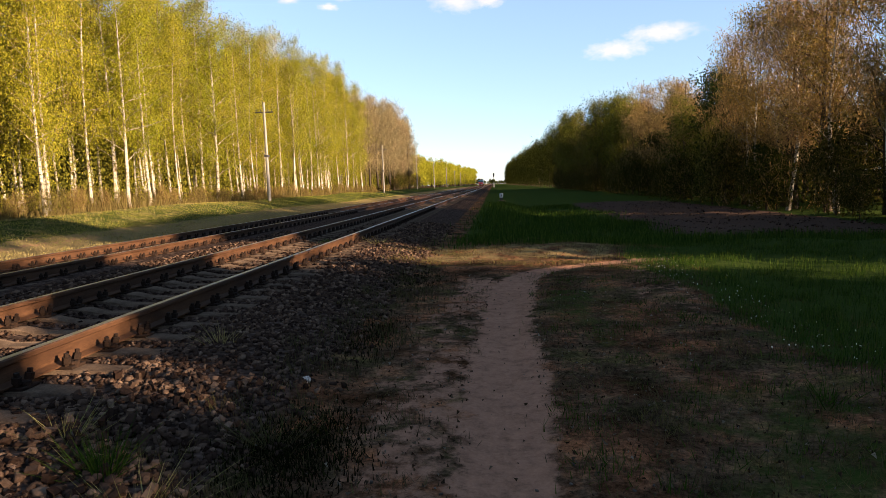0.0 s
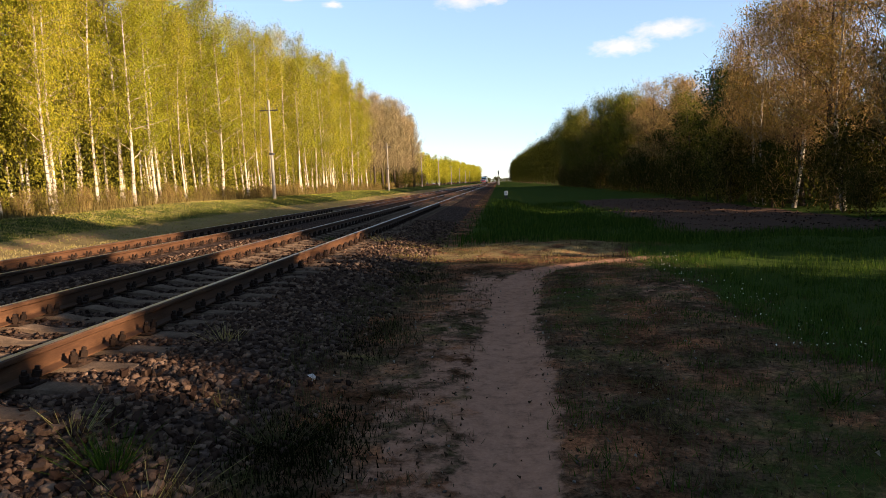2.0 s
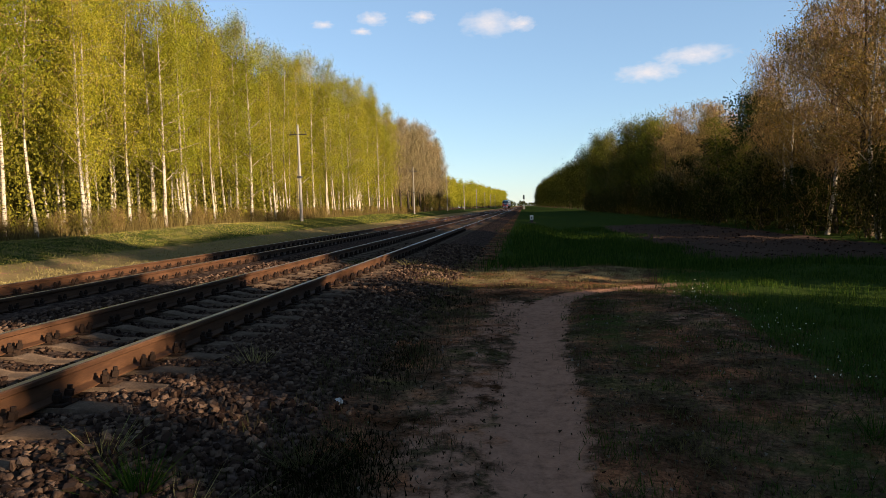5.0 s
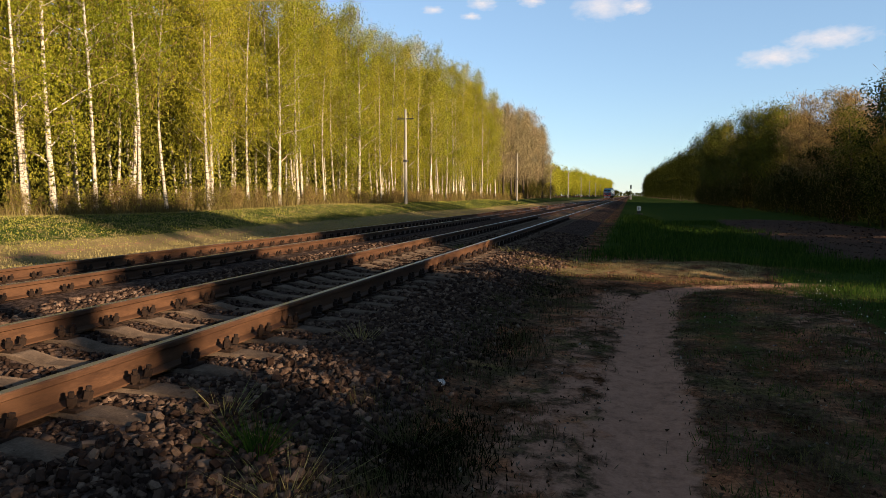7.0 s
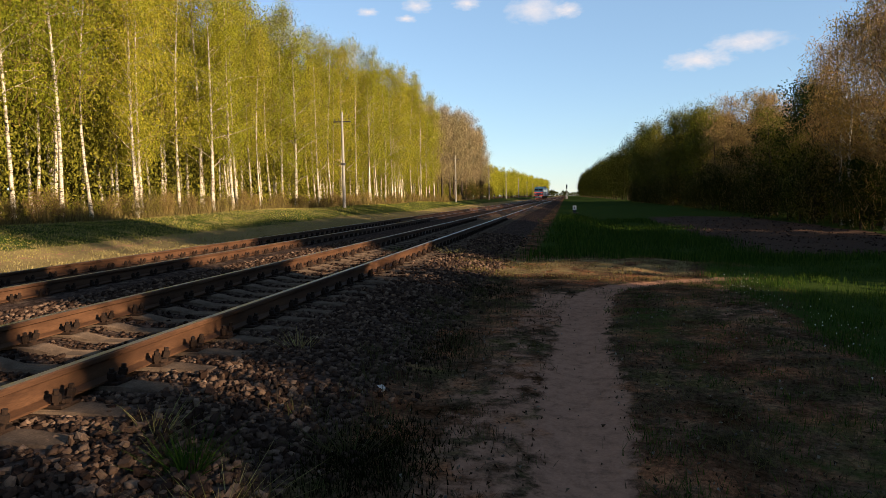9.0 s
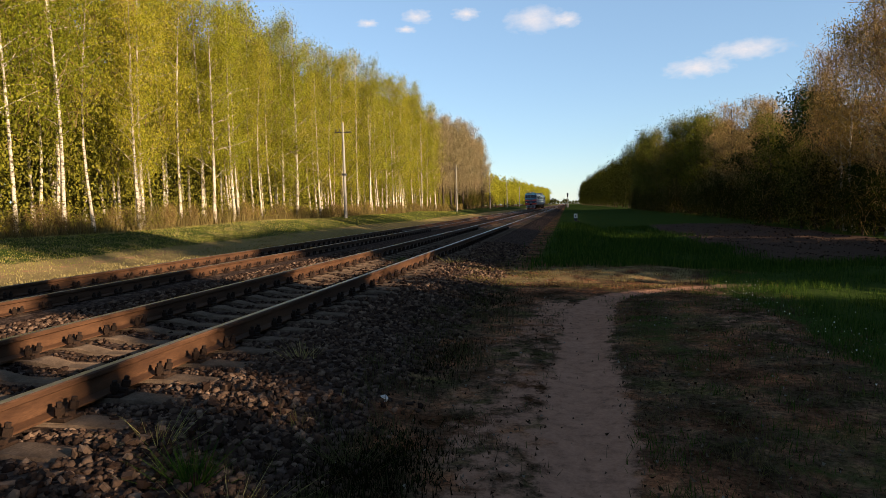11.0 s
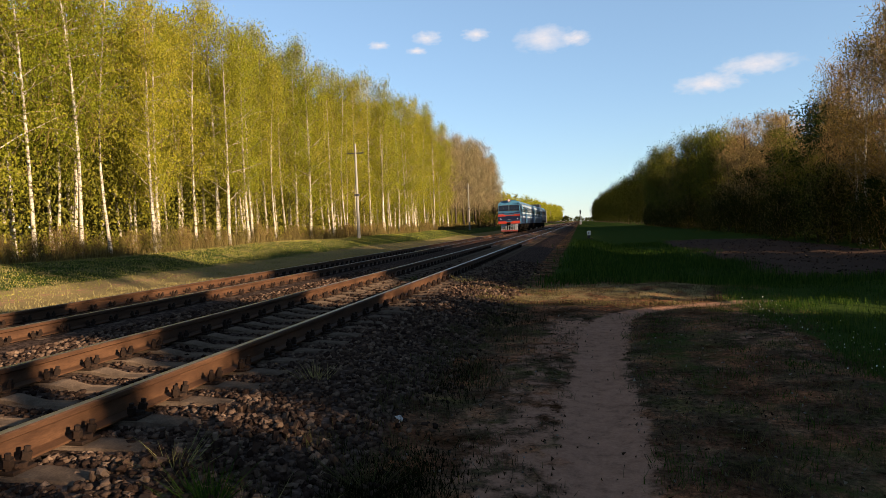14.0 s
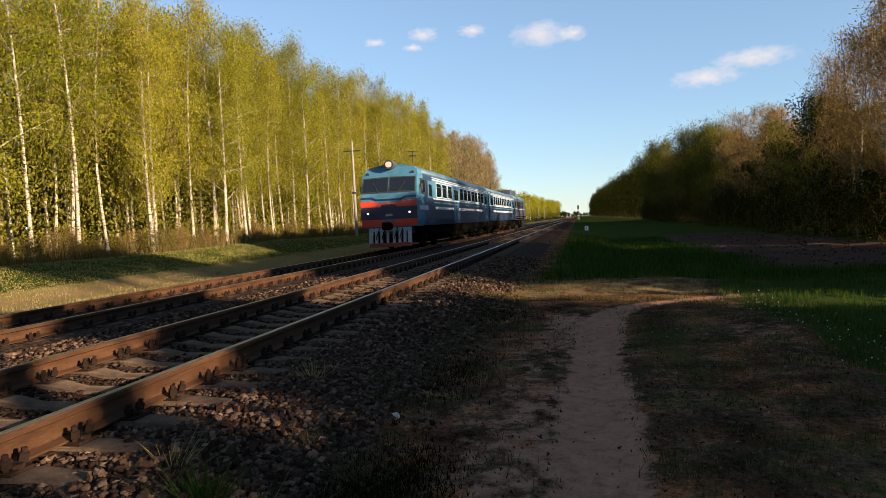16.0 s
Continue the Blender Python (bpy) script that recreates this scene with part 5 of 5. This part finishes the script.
def blades(C, h, w, rs, lean=0.35):
    """One triangle a blade: base points C (n, 2), heights and widths."""
    n = len(C)
    a = rs.uniform(0, 2 * np.pi, n)
    z = height(C[:, 0], C[:, 1])
    h = h * rs.uniform(0.45, 1.3, n)
    b = rs.uniform(0, 2 * np.pi, n)
    l = h * np.abs(rs.normal(0, lean, n))
    base = np.stack([C[:, 0], C[:, 1], z - 0.01], 1)
    side = np.stack([np.cos(a), np.sin(a), 0 * a], 1) * (w * 0.5 * rs.uniform(0.6, 1.3, n))[:, None]
    tip = base + np.stack([np.cos(b) * l, np.sin(b) * l, h + 0.01], 1)
    return np.stack([base - side, base + side, tip], 1)


def clumped(n, x0, x1, y0, y1, clumps, spread, keep=None, near=0.5):
    """Blade feet gathered round clump middles."""
    c = strewn(clumps, x0, x1, y0, y1, keep, near)
    p = c[RS.randint(0, len(c), n)] + RS.normal(0, spread, (n, 2))
    return p


def lawn(name, feet, h, w, material, label, lean=0.35):
    tagged(new(name, triangles(name, blades(feet, h, w, RS, lean), material)), label, "grass", kind="stuff")


# Weed tone taken near black, with the shade of this edge in it
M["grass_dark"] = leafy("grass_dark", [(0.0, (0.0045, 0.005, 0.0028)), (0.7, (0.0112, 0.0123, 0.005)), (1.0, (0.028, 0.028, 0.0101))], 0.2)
# Verge blades brightened to look sunlit under the low grazing sun
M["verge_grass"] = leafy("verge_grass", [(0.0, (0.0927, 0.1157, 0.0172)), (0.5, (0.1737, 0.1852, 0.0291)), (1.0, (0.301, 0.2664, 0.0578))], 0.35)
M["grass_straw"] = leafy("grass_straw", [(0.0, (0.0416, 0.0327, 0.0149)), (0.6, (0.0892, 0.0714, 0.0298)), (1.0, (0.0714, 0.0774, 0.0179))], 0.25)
green = lambda X, Y: sm(2.15, 2.9, X + 0.25 * wav(X, Y)) * (1 - 0.9 * sm(5.5, 6.5, X) * sm(17, 19, Y))
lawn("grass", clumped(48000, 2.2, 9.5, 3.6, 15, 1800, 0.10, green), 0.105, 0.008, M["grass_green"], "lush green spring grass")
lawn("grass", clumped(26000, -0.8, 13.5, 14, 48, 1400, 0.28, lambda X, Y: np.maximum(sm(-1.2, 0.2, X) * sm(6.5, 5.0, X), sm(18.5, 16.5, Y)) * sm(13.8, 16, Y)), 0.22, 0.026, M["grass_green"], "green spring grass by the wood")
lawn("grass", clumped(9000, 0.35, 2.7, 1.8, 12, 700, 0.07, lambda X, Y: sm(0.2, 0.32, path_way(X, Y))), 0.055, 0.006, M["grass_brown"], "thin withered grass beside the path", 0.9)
lawn("grass", clumped(5200, -1.75, -0.8, 1.6, 11, 150, 0.08, lambda X, Y: 0.4 + 0.6 * sm(-0.9, -1.3, X)), 0.09, 0.006, M["grass_brown"], "dark tufty grass at the ballast's foot", 0.45)
lawn("grass", clumped(1500, -0.8, -0.15, 1.8, 9, 60, 0.06), 0.05, 0.006, M["grass_brown"], "sparse low weeds on bare earth", 0.9)
lawn("grass", clumped(9000, -2.2, 3.2, 11.2, 17.5, 260, 0.13, lambda X, Y: sm(0.2, 0.35, path_way(X, Y))), 0.055, 0.010, M["grass_straw"], "dry straw-coloured grass", 0.5)
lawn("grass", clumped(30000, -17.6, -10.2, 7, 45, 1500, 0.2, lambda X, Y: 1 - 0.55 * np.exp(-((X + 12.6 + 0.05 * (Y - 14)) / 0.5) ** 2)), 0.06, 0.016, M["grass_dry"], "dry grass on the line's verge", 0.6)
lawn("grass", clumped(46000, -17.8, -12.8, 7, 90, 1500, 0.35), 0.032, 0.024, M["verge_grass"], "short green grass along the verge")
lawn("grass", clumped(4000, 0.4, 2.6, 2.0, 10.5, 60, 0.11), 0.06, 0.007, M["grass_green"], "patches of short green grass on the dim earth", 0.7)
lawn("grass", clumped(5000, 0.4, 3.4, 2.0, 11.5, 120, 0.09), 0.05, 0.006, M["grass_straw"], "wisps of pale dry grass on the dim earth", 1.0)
fl = strewn(330, 2.0, 3.4, 4.2, 10.5, lambda X, Y: np.exp(-((X - 2.45 - 0.1 * np.sin(Y * 2)) / 0.33) ** 2), 0.2)
C = np.column_stack([fl, height(fl[:, 0], fl[:, 1]) + RS.uniform(0.05, 0.2, len(fl))])
tagged(new("flowers", leaf_mesh("flowers", C, 0.013, M["flower"], RS)), "small white wild flowers scattered along the grass edge", "flowers", kind="stuff")


M["dead_leaf"] = leafy("dead_leaf", [(0.0, (0.0146, 0.0102, 0.0073)), (0.5, (0.051, 0.0328, 0.0218)), (0.85, (0.0946, 0.0692, 0.0473)), (1.0, (0.1893, 0.1602, 0.131))], 0.1)
dl = strewn(11000, -1.7, 3.0, 1.7, 13, lambda X, Y: np.where(path_way(X, Y) < 0.24, 0.10, 1.0) * (0.35 + 0.65 * (0.5 + 0.5 * wav(X * 3, Y * 2.3))), 0.35)
C = np.column_stack([dl, height(dl[:, 0], dl[:, 1]) + RS.uniform(0.002, 0.014, len(dl))])
tagged(new("leaf_litter", leaf_mesh("leaf_litter", C, 0.022, M["dead_leaf"], RS)), "dead leaves and bits of twig strewn on the earth", "litter", kind="stuff")
lawn("grass", np.concatenate([RS.normal((-1.12, 3.3), (0.19, 0.36), (3000, 2)), RS.normal((-1.2, 5.9), (0.15, 0.5), (1100, 2)), RS.normal((-1.3, 9.6), (0.35, 0.5), (1500, 2))]), 0.045, 0.011, M["grass_dark"], "low weeds at the gravel's edge, near-black for the shade there", 0.7)


def grass_tuft(x, y, h, n, spread, material, label):
    C = np.array([(x, y)]) + RS.normal(0, spread, (n, 2))
    P = blades(C, h, 0.008, RS, 0.6)
    out = (P[:, 0, :2] + P[:, 1, :2]) / 2 - (x, y)
    P[:, 2, :2] += out * 1.6
    P = P - np.array((x, y, hz(x, y)))
    t = tagged(new("grass_tuft", triangles("grass_tuft", P, material)), label, "grass", "grass tufts")
    t.matrix_basis = pose(x, y, hz(x, y))


grass_tuft(-1.88, 2.82, 0.17, 170, 0.045, M["grass_green"], "fresh green grass tuft in the ballast")
grass_tuft(-2.30, 5.15, 0.13, 60, 0.06, M["grass_dry"], "dry grass tuft between the sleepers")
grass_tuft(-2.28, 3.15, 0.12, 60, 0.07, M["grass_dry"], "dry grass tuft at a sleeper's end")
grass_tuft(-1.55, 2.5, 0.10, 90, 0.10, M["grass_dry"], "dry withered grass tuft in the ballast")
grass_tuft(-2.55, 14.2, 0.16, 60, 0.10, M["grass_dry"], "dry grass tuft beside the rail")
grass_tuft(-4.0, 15.2, 0.14, 70, 0.10, M["grass_green"], "green weeds growing between the rails")
grass_tuft(-1.25, 3.35, 0.15, 110, 0.07, M["grass_brown"], "dark leafy weed in the gravel's edge")
grass_tuft(2.0, 4.0, 0.12, 70, 0.05, M["grass_green"], "small green tuft on bare earth")


motions()
